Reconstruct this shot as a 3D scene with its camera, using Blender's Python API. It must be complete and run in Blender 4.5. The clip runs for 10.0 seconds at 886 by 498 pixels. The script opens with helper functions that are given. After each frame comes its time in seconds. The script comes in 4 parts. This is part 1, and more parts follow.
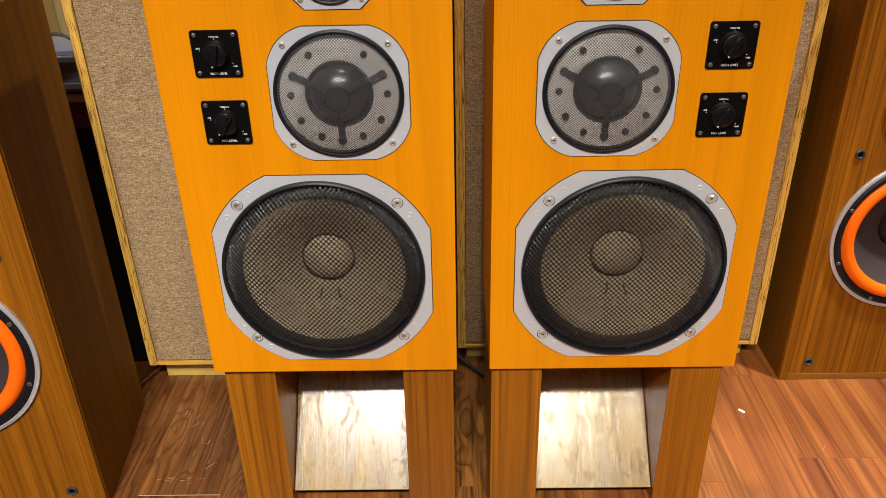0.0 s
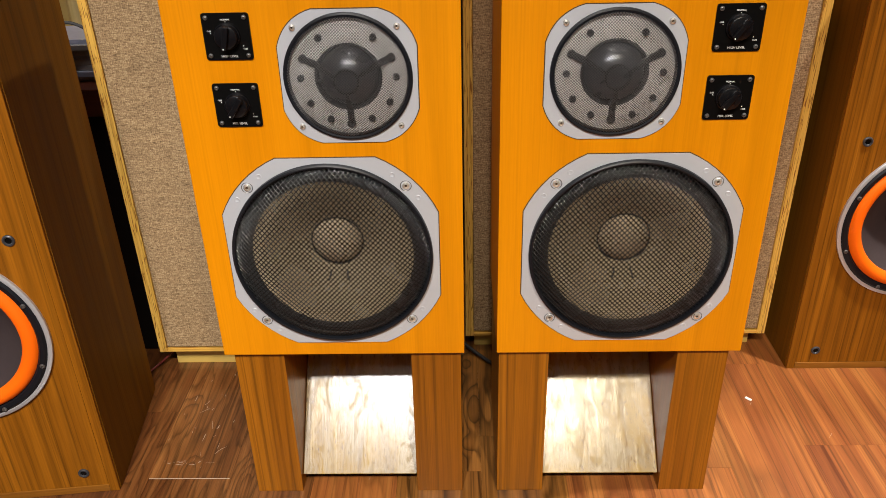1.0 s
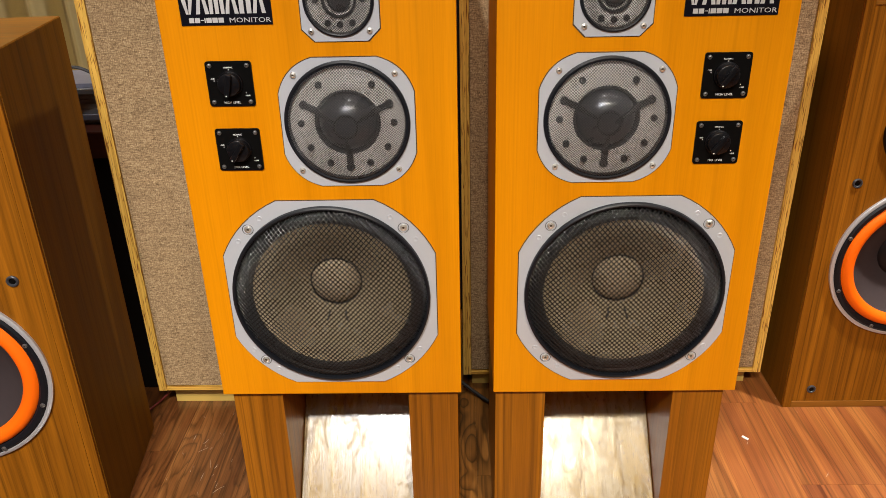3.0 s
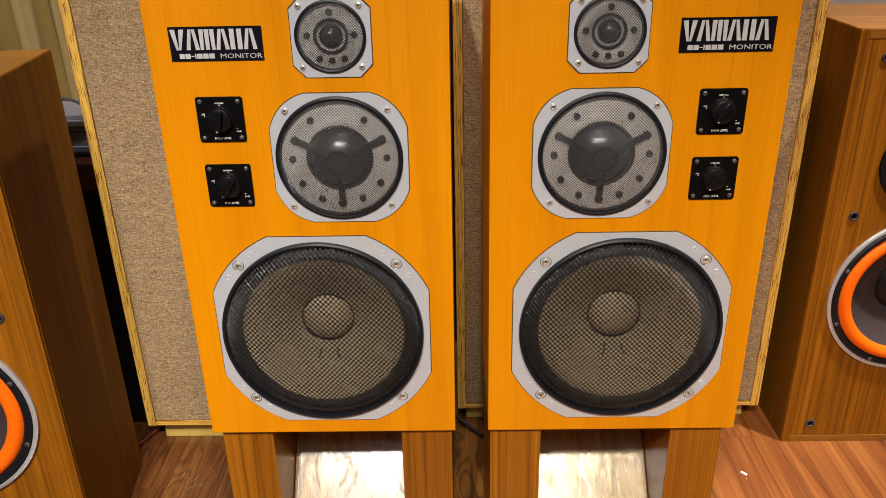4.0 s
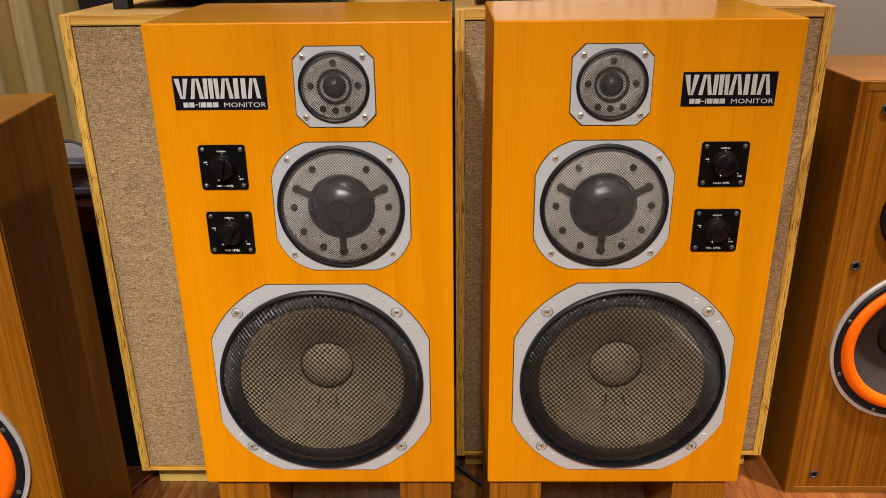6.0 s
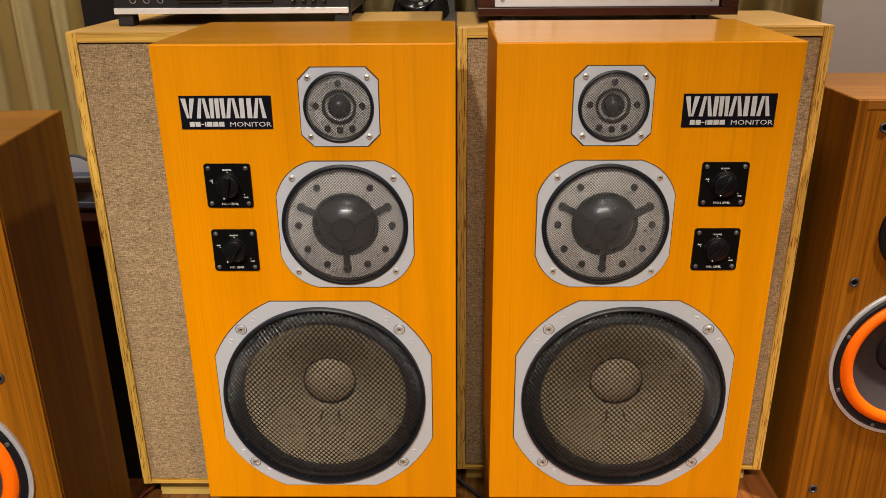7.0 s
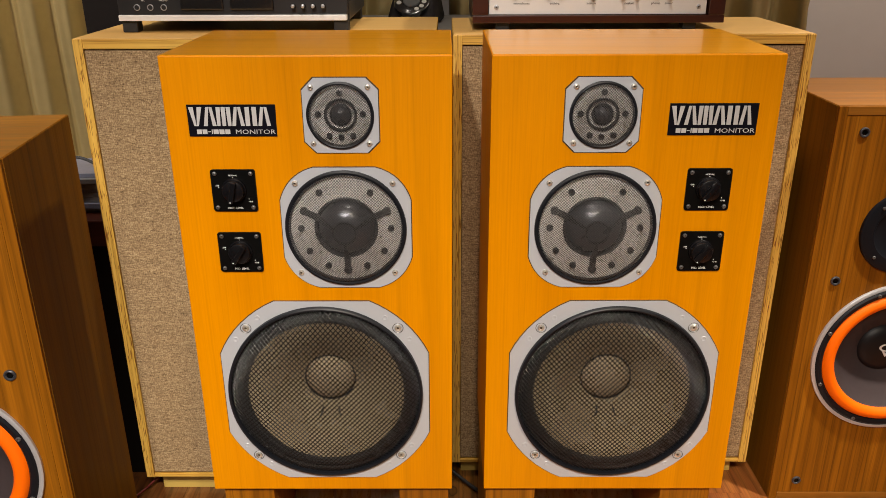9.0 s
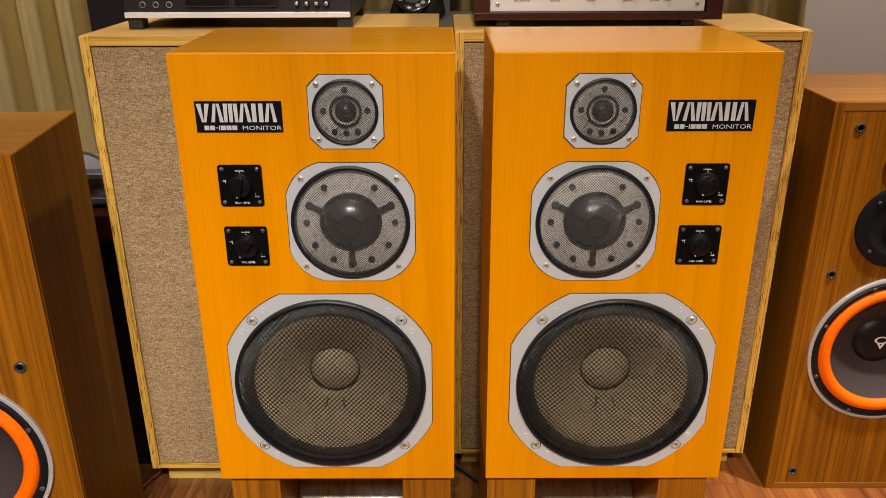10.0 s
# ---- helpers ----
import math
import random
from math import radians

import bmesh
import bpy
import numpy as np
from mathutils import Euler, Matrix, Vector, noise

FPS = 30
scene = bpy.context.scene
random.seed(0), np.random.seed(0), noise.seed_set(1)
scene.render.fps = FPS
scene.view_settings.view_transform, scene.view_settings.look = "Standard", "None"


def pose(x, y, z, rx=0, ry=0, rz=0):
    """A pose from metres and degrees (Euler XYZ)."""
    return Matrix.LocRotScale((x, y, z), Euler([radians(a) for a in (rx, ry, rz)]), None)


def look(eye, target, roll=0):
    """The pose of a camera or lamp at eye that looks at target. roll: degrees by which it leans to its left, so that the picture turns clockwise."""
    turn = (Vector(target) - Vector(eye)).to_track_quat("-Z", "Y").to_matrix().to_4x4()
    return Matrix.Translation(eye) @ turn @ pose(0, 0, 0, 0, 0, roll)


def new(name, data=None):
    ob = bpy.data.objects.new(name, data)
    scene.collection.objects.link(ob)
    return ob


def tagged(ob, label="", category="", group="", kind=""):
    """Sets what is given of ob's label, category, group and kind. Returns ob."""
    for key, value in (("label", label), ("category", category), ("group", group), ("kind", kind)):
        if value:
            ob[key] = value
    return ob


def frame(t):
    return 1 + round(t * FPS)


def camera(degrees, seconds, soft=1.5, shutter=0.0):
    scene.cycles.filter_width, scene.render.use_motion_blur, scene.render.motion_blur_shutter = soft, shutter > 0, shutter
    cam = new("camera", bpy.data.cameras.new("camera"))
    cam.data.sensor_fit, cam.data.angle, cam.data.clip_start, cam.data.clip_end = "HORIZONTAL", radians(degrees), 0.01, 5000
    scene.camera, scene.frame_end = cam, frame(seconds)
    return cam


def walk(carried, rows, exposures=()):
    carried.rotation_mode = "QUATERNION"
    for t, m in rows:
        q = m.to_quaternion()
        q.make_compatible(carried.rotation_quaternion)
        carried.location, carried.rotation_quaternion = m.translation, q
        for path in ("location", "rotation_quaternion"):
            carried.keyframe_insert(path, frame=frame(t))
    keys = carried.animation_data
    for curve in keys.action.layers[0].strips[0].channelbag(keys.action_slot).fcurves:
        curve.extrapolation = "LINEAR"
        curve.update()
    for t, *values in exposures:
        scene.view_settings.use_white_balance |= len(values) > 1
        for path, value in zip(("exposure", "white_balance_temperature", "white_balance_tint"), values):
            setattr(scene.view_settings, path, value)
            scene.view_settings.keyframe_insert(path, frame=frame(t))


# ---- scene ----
cam = camera(58.2, 10.0, soft=0.85)
PATH = [
    (0, (-0.003, -1.041, 1.119), (-0.03, 0.709, 0.153), -1.2),
    (0.5, (-0.004, -1.051, 1.111), (-0.041, 0.698, 0.142), -1.3),
    (1, (-0.003, -1.062, 1.102), (-0.05, 0.688, 0.135), -1.4),
    (1.5, (-0.003, -1.078, 1.102), (-0.054, 0.678, 0.146), -1.4),
    (2, (0.004, -1.091, 1.106), (-0.05, 0.674, 0.167), -1.4),
    (3.5, (0.001, -1.065, 1.124), (-0.037, 0.741, 0.265), -1.3),
    (4, (0.004, -1.054, 1.128), (-0.028, 0.764, 0.294), -1.2),
    (4.5, (0.003, -1.048, 1.129), (-0.024, 0.78, 0.319), -1.0),
    (5, (0.0, -1.044, 1.134), (-0.025, 0.793, 0.344), -0.8),
    (5.5, (0.002, -1.041, 1.137), (-0.025, 0.805, 0.369), -0.7),
    (7, (-0.004, -1.046, 1.16), (-0.03, 0.815, 0.428), -0.4),
    (7.5, (-0.005, -1.054, 1.167), (-0.028, 0.808, 0.438), -0.3),
    (8, (-0.004, -1.063, 1.177), (-0.021, 0.799, 0.445), -0.3),
    (8.5, (-0.006, -1.077, 1.184), (-0.019, 0.783, 0.448), -0.3),
    (9, (-0.01, -1.087, 1.188), (-0.017, 0.769, 0.443), -0.2),
    (9.5, (-0.013, -1.098, 1.191), (-0.018, 0.756, 0.439), -0.2),
    (10, (-0.016, -1.108, 1.195), (-0.02, 0.743, 0.438), -0.2),
]
walk(cam, [(t, look(eye, target, roll)) for t, eye, target, roll in PATH],
     exposures=((0, -0.02, 6500, 10), (4, -0.03, 6600, 10), (7, -0.11, 6850, 11), (10, -0.12, 6950, 11)))

# ---------------- light ----------------
world = bpy.data.worlds.new("room_air")
world.use_nodes = True
world.node_tree.nodes["Background"].inputs[0].default_value = (1.0, 0.93, 0.84, 1)
world.node_tree.nodes["Background"].inputs[1].default_value = 0.002
scene.world = world


def fill_lamp(eye, target, watts, size, colour=(1.0, 0.93, 0.83)):
    data = bpy.data.lights.new("fill_lamp", "AREA")
    data.shape, data.size, data.energy, data.color = "DISK", size, watts, colour
    ob = new("fill_lamp", data)
    ob.matrix_world = look(eye, target)
    return ob


def spotlight(eye, target, watts, cone, blend=0.6, size=0.05, colour=(1.0, 0.93, 0.83)):
    data = bpy.data.lights.new("spotlight", "SPOT")
    data.energy, data.spot_size, data.spot_blend, data.shadow_soft_size, data.color = watts, radians(cone), blend, size, colour
    ob = new("spotlight", data)
    ob.matrix_world = look(eye, target)
    return ob


COOL, WARM = (1.0, 0.97, 0.94), (1.0, 0.875, 0.66)
spotlight((-0.44, -2.05, 2.6), (-0.25, -0.20, 0.27), 312, 59, 1.0, colour=COOL)
spotlight((0.03, -1.95, 2.6), (0.02, -0.28, -0.02), 82, 57, 1.0)
spotlight((0.48, -1.95, 2.6), (0.22, -0.38, -0.17), 272, 51, 1.0, colour=WARM)
spotlight((1.25, -0.06, 2.65), (1.00, -0.12, 0.0), 490, 54, 1.0)
spotlight((0.02, -0.25, 2.65), (0.02, 0.40, 1.0), 78, 42, 1.0)
spotlight((-0.62, -1.7, 2.6), (-0.98, 0.05, 0.35), 200, 42, 0.9)
# Two added lamps that brighten the curtain and model its folds; no known fittings.
spotlight((-0.60, 0.30, 2.55), (-1.10, 1.15, 0.8), 85, 70, 0.9)
spotlight((-1.95, 0.15, 2.5), (-1.10, 1.00, 0.90), 235, 40, 0.9)
# Added fill without known fittings: one lifts the right wall, one the whole room.
fill_lamp((1.15, 0.70, 2.6), (1.15, 1.0, 0), 25, 0.12)
fill_lamp((0.0, -2.6, 2.7), (0.0, -2.4, 0), 5.0, 0.30)
scene.view_settings.exposure = 0.0


# ---------------- materials ----------------
def base_material(name, colour, rough=0.5, metal=0.0, coat=0.0):
    m = bpy.data.materials.new(name)
    m.use_nodes = True
    b = m.node_tree.nodes["Principled BSDF"]
    b.inputs["Base Color"].default_value = (*colour, 1)
    b.inputs["Roughness"].default_value = rough
    b.inputs["Metallic"].default_value = metal
    b.inputs["Coat Weight"].default_value = coat
    b.inputs["Coat Roughness"].default_value = 0.15
    return m, m.node_tree, b


def mapped(nt, scale, jitter=False):
    """Object coordinates, scaled; jitter moves each object's pattern."""
    tc = nt.nodes.new("ShaderNodeTexCoord")
    mp = nt.nodes.new("ShaderNodeMapping")
    mp.inputs["Scale"].default_value = scale
    nt.links.new(tc.outputs["Object"], mp.inputs["Vector"])
    if jitter:
        info = nt.nodes.new("ShaderNodeObjectInfo")
        mul = nt.nodes.new("ShaderNodeVectorMath")
        mul.operation = "SCALE"
        mul.inputs[0].default_value = (37.0, 11.0, 23.0)
        nt.links.new(info.outputs["Random"], mul.inputs["Scale"])
        nt.links.new(mul.outputs[0], mp.inputs["Location"])
    return mp.outputs["Vector"]


def noise_tex(nt, vec, scale, detail=4.0, rough=0.55, distort=0.0):
    n = nt.nodes.new("ShaderNodeTexNoise")
    n.inputs["Scale"].default_value = scale
    n.inputs["Detail"].default_value = detail
    n.inputs["Roughness"].default_value = rough
    n.inputs["Distortion"].default_value = distort
    nt.links.new(vec, n.inputs["Vector"])
    return n.outputs["Fac"]


def ramp(nt, fac, stops):
    r = nt.nodes.new("ShaderNodeValToRGB")
    els = r.color_ramp.elements
    while len(els) < len(stops):
        els.new(0.5)
    for e, (p, c) in zip(els, stops):
        e.position, e.color = p, (*c, 1)
    nt.links.new(fac, r.inputs["Fac"])
    return r.outputs["Color"]


def mixed(nt, fac, a, b, mode="MIX"):
    m = nt.nodes.new("ShaderNodeMix")
    m.data_type, m.blend_type = "RGBA", mode
    for v, s in ((fac, 0), (a, 6), (b, 7)):
        if isinstance(v, (int, float)):
            m.inputs[s].default_value = v
        elif isinstance(v, tuple):
            m.inputs[s].default_value = (*v, 1)
        else:
            nt.links.new(v, m.inputs[s])
    return m.outputs[2]


def bumped(nt, b, height, strength=0.2, distance=0.002):
    n = nt.nodes.new("ShaderNodeBump")
    n.inputs["Strength"].default_value = strength
    n.inputs["Distance"].default_value = distance
    nt.links.new(height, n.inputs["Height"])
    nt.links.new(n.outputs["Normal"], b.inputs["Normal"])


def remap(nt, fac, lo, hi):
    n = nt.nodes.new("ShaderNodeMapRange")
    n.inputs["To Min"].default_value, n.inputs["To Max"].default_value = lo, hi
    nt.links.new(fac, n.inputs["Value"])
    return n.outputs[0]


def wood(name, stops, along="z", across=26.0, run=1.6, rings=0.0, pores=0.25, rough=0.35, coat=0.3, jitter=False, warp=0.6, spec=0.5, coat_rough=0.15, lines=None, relief=0.12, fibre=1.3, knots=()):
    """Veneer: streaks along one axis, slow colour drift, fine pores, optional ring lines."""
    m, nt, b = base_material(name, stops[0][1], rough, 0, coat)
    b.inputs["Specular IOR Level"].default_value = spec
    b.inputs["Coat Roughness"].default_value = coat_rough
    i = "xyz".index(along)

    def sc(a, r):
        v = [a, a, a]
        v[i] = r
        return tuple(v)
    streak = noise_tex(nt, mapped(nt, sc(across, run), jitter), 1.0, 5.0, 0.6, warp)
    drift = noise_tex(nt, mapped(nt, sc(5.0, 0.9), jitter), 1.0, 2.0, 0.5, 0.4)
    fac = mixed(nt, 0.4, streak, drift)
    if rings:
        w = nt.nodes.new("ShaderNodeTexWave")
        w.wave_type, w.bands_direction = "BANDS", "DIAGONAL"
        w.inputs["Scale"].default_value = 1.0
        w.inputs["Distortion"].default_value = 9.0
        w.inputs["Detail"].default_value = 3.0
        w.inputs["Detail Scale"].default_value = 0.7
        nt.links.new(mapped(nt, sc(14.0, 0.8), jitter), w.inputs["Vector"])
        fac = mixed(nt, rings, fac, w.outputs["Fac"])
    col = ramp(nt, fac, stops)
    pore = noise_tex(nt, mapped(nt, sc(420.0, 14.0), jitter), 1.0, 2.0, 0.6)
    dark = remap(nt, pore, 1.0 - pores, 1.0 + pores * 0.6)
    col = mixed(nt, 1.0, col, dark, "MULTIPLY")
    if lines:
        # growth rings: contour lines of a slow field, drawn out along the grain
        strength, wide, long, count, period = lines
        field = noise_tex(nt, mapped(nt, sc(wide, long), jitter), 1.0, 4.0 if knots else 1.6, 0.5 if knots else 0.45, 0.25)
        times = nt.nodes.new("ShaderNodeMath")
        times.operation = "MULTIPLY"
        times.inputs[1].default_value = count
        nt.links.new(field, times.inputs[0])
        turns_of = nt.nodes.new("ShaderNodeMath")
        turns_of.operation = "MULTIPLY"
        turns_of.inputs[1].default_value = 1 / 6.283
        saw = nt.nodes.new("ShaderNodeMath")
        saw.operation = "FRACT"
        nt.links.new(turns_of.outputs[0], saw.inputs[0])
        axes = nt.nodes.new("ShaderNodeSeparateXYZ")
        nt.links.new(mapped(nt, (6.283 / period,) * 3, False), axes.inputs[0])
        drift_on = nt.nodes.new("ShaderNodeMath")
        drift_on.operation = "ADD"
        drift_on.use_clamp = False
        others = [k for k in range(3) if k != i]
        nt.links.new(axes.outputs[others[0]], drift_on.inputs[0])
        nt.links.new(axes.outputs[others[1]], drift_on.inputs[1])
        phase = nt.nodes.new("ShaderNodeMath")
        phase.operation = "ADD"
        nt.links.new(drift_on.outputs[0], phase.inputs[0])
        nt.links.new(times.outputs[0], phase.inputs[1])
        whole = phase.outputs[0]
        for kx, ky, rx, ry, turns in knots:
            # an eye in the grain: the rings close round a point of the board
            spot = nt.nodes.new("ShaderNodeMapping")
            spot.inputs["Location"].default_value = (-kx / rx, -ky / ry, 0)
            spot.inputs["Scale"].default_value = (1 / rx, 1 / ry, 0)
            nt.links.new(mapped(nt, (1, 1, 1)), spot.inputs["Vector"])
            away = nt.nodes.new("ShaderNodeVectorMath")
            away.operation = "LENGTH"
            nt.links.new(spot.outputs["Vector"], away.inputs[0])
            fall = nt.nodes.new("ShaderNodeMapRange")
            fall.interpolation_type = "SMOOTHSTEP"
            fall.inputs["From Min"].default_value, fall.inputs["From Max"].default_value = 0.0, 1.0
            fall.inputs["To Min"].default_value, fall.inputs["To Max"].default_value = 6.283 * turns, 0.0
            nt.links.new(away.outputs["Value"], fall.inputs["Value"])
            add = nt.nodes.new("ShaderNodeMath")
            add.operation = "ADD"
            nt.links.new(whole, add.inputs[0])
            nt.links.new(fall.outputs[0], add.inputs[1])
            whole = add.outputs[0]
        nt.links.new(whole, turns_of.inputs[0])
        ring = ramp(nt, saw.outputs[0], [(0.0, (1 - strength,) * 3), (0.14, (1 - strength * 0.55,) * 3), (0.50, (1, 1, 1)), (0.88, (1 - strength * 0.15,) * 3), (1.0, (1 - strength,) * 3)])
        thin = noise_tex(nt, mapped(nt, sc(230.0, 1.6), jitter), 1.0, 3.0, 0.6, 0.2)
        threads = ramp(nt, thin, [(0.35, (1 - min(0.42, strength * fibre),) * 3), (0.50, (1, 1, 1))])
        where = ramp(nt, noise_tex(nt, mapped(nt, sc(7.0, 0.6), jitter), 1.0, 2.0, 0.5), [(0.30, (0.15,) * 3), (0.62, (1, 1, 1))])
        col = mixed(nt, 1.0 if knots else where, col, mixed(nt, 1.0, col, ring, "MULTIPLY"))
        col = mixed(nt, 1.0, col, threads, "MULTIPLY")
    nt.links.new(col, b.inputs["Base Color"])
    nt.links.new(remap(nt, streak, rough * 0.8, rough * 1.3), b.inputs["Roughness"])
    bumped(nt, b, pore, relief, 0.0006)
    return m


HONEY = wood("honey_veneer", [(0.25, (0.51, 0.166, 0.0006)), (0.5, (0.605, 0.211, 0.0009)), (0.75, (0.675, 0.249, 0.0015))],
             across=15, run=0.5, pores=0.12, rough=0.36, coat=0.03, spec=0.18, lines=(0.12, 6.0, 0.40, 34.0, 0.070), fibre=0.5)
WALNUT = wood("walnut_veneer", [(0.28, (0.135, 0.043, 0.0022)), (0.45, (0.232, 0.078, 0.0032)), (0.58, (0.313, 0.109, 0.0050)), (0.80, (0.43, 0.162, 0.0095))],
              across=40, run=0.30, pores=0.32, rough=0.50, coat=0.0, warp=0.25, spec=0.14, lines=(0.40, 8.0, 0.26, 62.0, 0.020), fibre=0.9)
# Walnut darkened for the speaker sides: their shade is put into the colour.
WALNUT_SHADED = wood("shaded_side_veneer", [(0.28, (0.110, 0.042, 0.0030)), (0.45, (0.156, 0.061, 0.0042)), (0.58, (0.192, 0.078, 0.0060)), (0.80, (0.24, 0.101, 0.010))],
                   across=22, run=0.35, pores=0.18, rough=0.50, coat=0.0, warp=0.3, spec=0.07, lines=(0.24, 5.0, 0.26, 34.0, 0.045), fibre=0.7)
STANDWOOD = wood("stand_veneer", [(0.24, (0.155, 0.046, 0.0018)), (0.45, (0.24, 0.077, 0.0030)), (0.60, (0.315, 0.107, 0.0046)), (0.82, (0.41, 0.152, 0.0088))],
                 across=30, run=0.30, pores=0.24, rough=0.36, coat=0.06, jitter=True, spec=0.22, warp=0.25, lines=(0.36, 9.0, 0.40, 50.0, 0.022), fibre=0.9)
# Lighter than HONEY: part of the tops' pale sheen is in the base colour.
HONEY_TOP_SHEEN = wood("honey_veneer_top_sheen", [(0.25, (0.58, 0.215, 0.0014)), (0.5, (0.68, 0.270, 0.0022)), (0.75, (0.75, 0.318, 0.0040))],
                  along="x", across=26, run=0.7, pores=0.16, rough=0.30, coat=0.7, spec=0.3, coat_rough=0.16, lines=(0.13, 9.0, 0.35, 45.0, 0.03))
WALNUT_FLAT = wood("walnut_veneer_top", [(0.28, (0.14, 0.047, 0.004)), (0.45, (0.235, 0.087, 0.008)), (0.58, (0.305, 0.118, 0.012)), (0.80, (0.41, 0.171, 0.020))],
                   along="x", across=60, run=0.6, pores=0.35, rough=0.40, coat=0.15, warp=0.2, spec=0.3, lines=(0.22, 7.0, 0.35, 40.0, 0.040), fibre=0.7)
PLYFACE = wood("pale_ply_top", [(0.25, (0.56, 0.31, 0.090)), (0.55, (0.68, 0.41, 0.135)), (0.8, (0.75, 0.49, 0.19))],
               along="x", across=30, run=2.0, pores=0.15, rough=0.45, coat=0.1)


def worn_board():
    """Pale board of ochre wood tones with ragged paler patches and uneven gloss."""
    m, nt, b = base_material("worn_board", (0.3, 0.2, 0.1), 0.30, 0, 0.7)
    b.inputs["Coat Roughness"].default_value = 0.24
    grain = noise_tex(nt, mapped(nt, (60, 60, 5), True), 1.0, 5.0, 0.65, 0.6)
    wood_col = ramp(nt, grain, [(0.28, (0.12, 0.062, 0.008)), (0.48, (0.25, 0.150, 0.022)), (0.75, (0.34, 0.222, 0.040))])
    pale_tone = ramp(nt, grain, [(0.30, (0.17, 0.110, 0.042)), (0.55, (0.255, 0.185, 0.085)), (0.8, (0.33, 0.255, 0.135))])
    big = noise_tex(nt, mapped(nt, (9, 9, 5), True), 1.0, 5.0, 0.68, 1.0)
    ragged = ramp(nt, big, [(0.46, (0, 0, 0)), (0.57, (1, 1, 1))])
    col = mixed(nt, ragged, wood_col, pale_tone)
    specks = noise_tex(nt, mapped(nt, (150, 150, 60), True), 1.0, 3.0, 0.6)
    col = mixed(nt, 1.0, col, ramp(nt, specks, [(0.30, (0.50, 0.40, 0.28)), (0.40, (1, 1, 1))]), "MULTIPLY")
    nt.links.new(col, b.inputs["Base Color"])
    rubs = noise_tex(nt, mapped(nt, (38, 38, 16), True), 1.0, 6.0, 0.7, 1.5)
    haze = ramp(nt, rubs, [(0.36, (0.60,) * 3), (0.46, (0.34,) * 3), (0.62, (0.20,) * 3)])
    nt.links.new(haze, b.inputs["Roughness"])
    nt.links.new(remap(nt, rubs, 0.10, 0.75), b.inputs["Coat Weight"])
    bumped(nt, b, grain, 0.45, 0.0012)
    return m


PALEBOARD = worn_board()
PINE = wood("plinth_pine", [(0.3, (0.50, 0.33, 0.07)), (0.7, (0.64, 0.46, 0.13))], along="x", across=22, run=2, pores=0.1, rough=0.5, coat=0.05)
ROSEWOOD = wood("rosewood_case", [(0.3, (0.030, 0.007, 0.004)), (0.6, (0.060, 0.014, 0.008)), (0.85, (0.09, 0.024, 0.013))],
                along="x", across=40, run=2, pores=0.2, rough=0.3, coat=0.4)
FLOORWOOD = wood("laminate", [(0.30, (0.125, 0.034, 0.012)), (0.44, (0.23, 0.070, 0.019)), (0.55, (0.30, 0.102, 0.024)), (0.72, (0.42, 0.170, 0.040))],
                 along="y", across=40, run=0.45, pores=0.30, rough=0.34, coat=0.22, jitter=True, warp=0.3, lines=(0.46, 7.0, 0.7, 60.0, 0.042), fibre=1.0)
KNOTS = [(0.024, 0.185, 0.034, 0.095, 2.2), (0.070, 0.02, 0.030, 0.060, 2.0), (0.112, 0.560, 0.030, 0.090, 2.0)]
KNOTTY = wood("knotty_laminate", [(0.30, (0.055, 0.017, 0.005)), (0.43, (0.115, 0.038, 0.011)), (0.55, (0.175, 0.064, 0.018)), (0.75, (0.28, 0.112, 0.032))],
              along="y", across=44, run=0.8, pores=0.36, rough=0.30, coat=0.25, jitter=True, warp=0.5, lines=(0.50, 11.0, 1.6, 70.0, 0.050), fibre=1.0, knots=KNOTS)
# Knotty planks for the gap, colours brightened where too little lamp light arrives.
KNOTTY_LIT = wood("knotty_laminate_lit", [(0.30, (0.095, 0.034, 0.007)), (0.43, (0.20, 0.078, 0.016)), (0.55, (0.30, 0.122, 0.026)), (0.75, (0.42, 0.185, 0.045))],
                  along="y", across=44, run=0.8, pores=0.34, rough=0.30, coat=0.25, jitter=True, warp=0.5, lines=(0.72, 9.0, 1.4, 34.0, 0.055), fibre=1.0,
                  knots=[(0.142, 0.182, 0.034, 0.105, 2.0), (0.128, 0.075, 0.030, 0.045, 1.5), (0.128, 0.335, 0.030, 0.050, 1.5)])


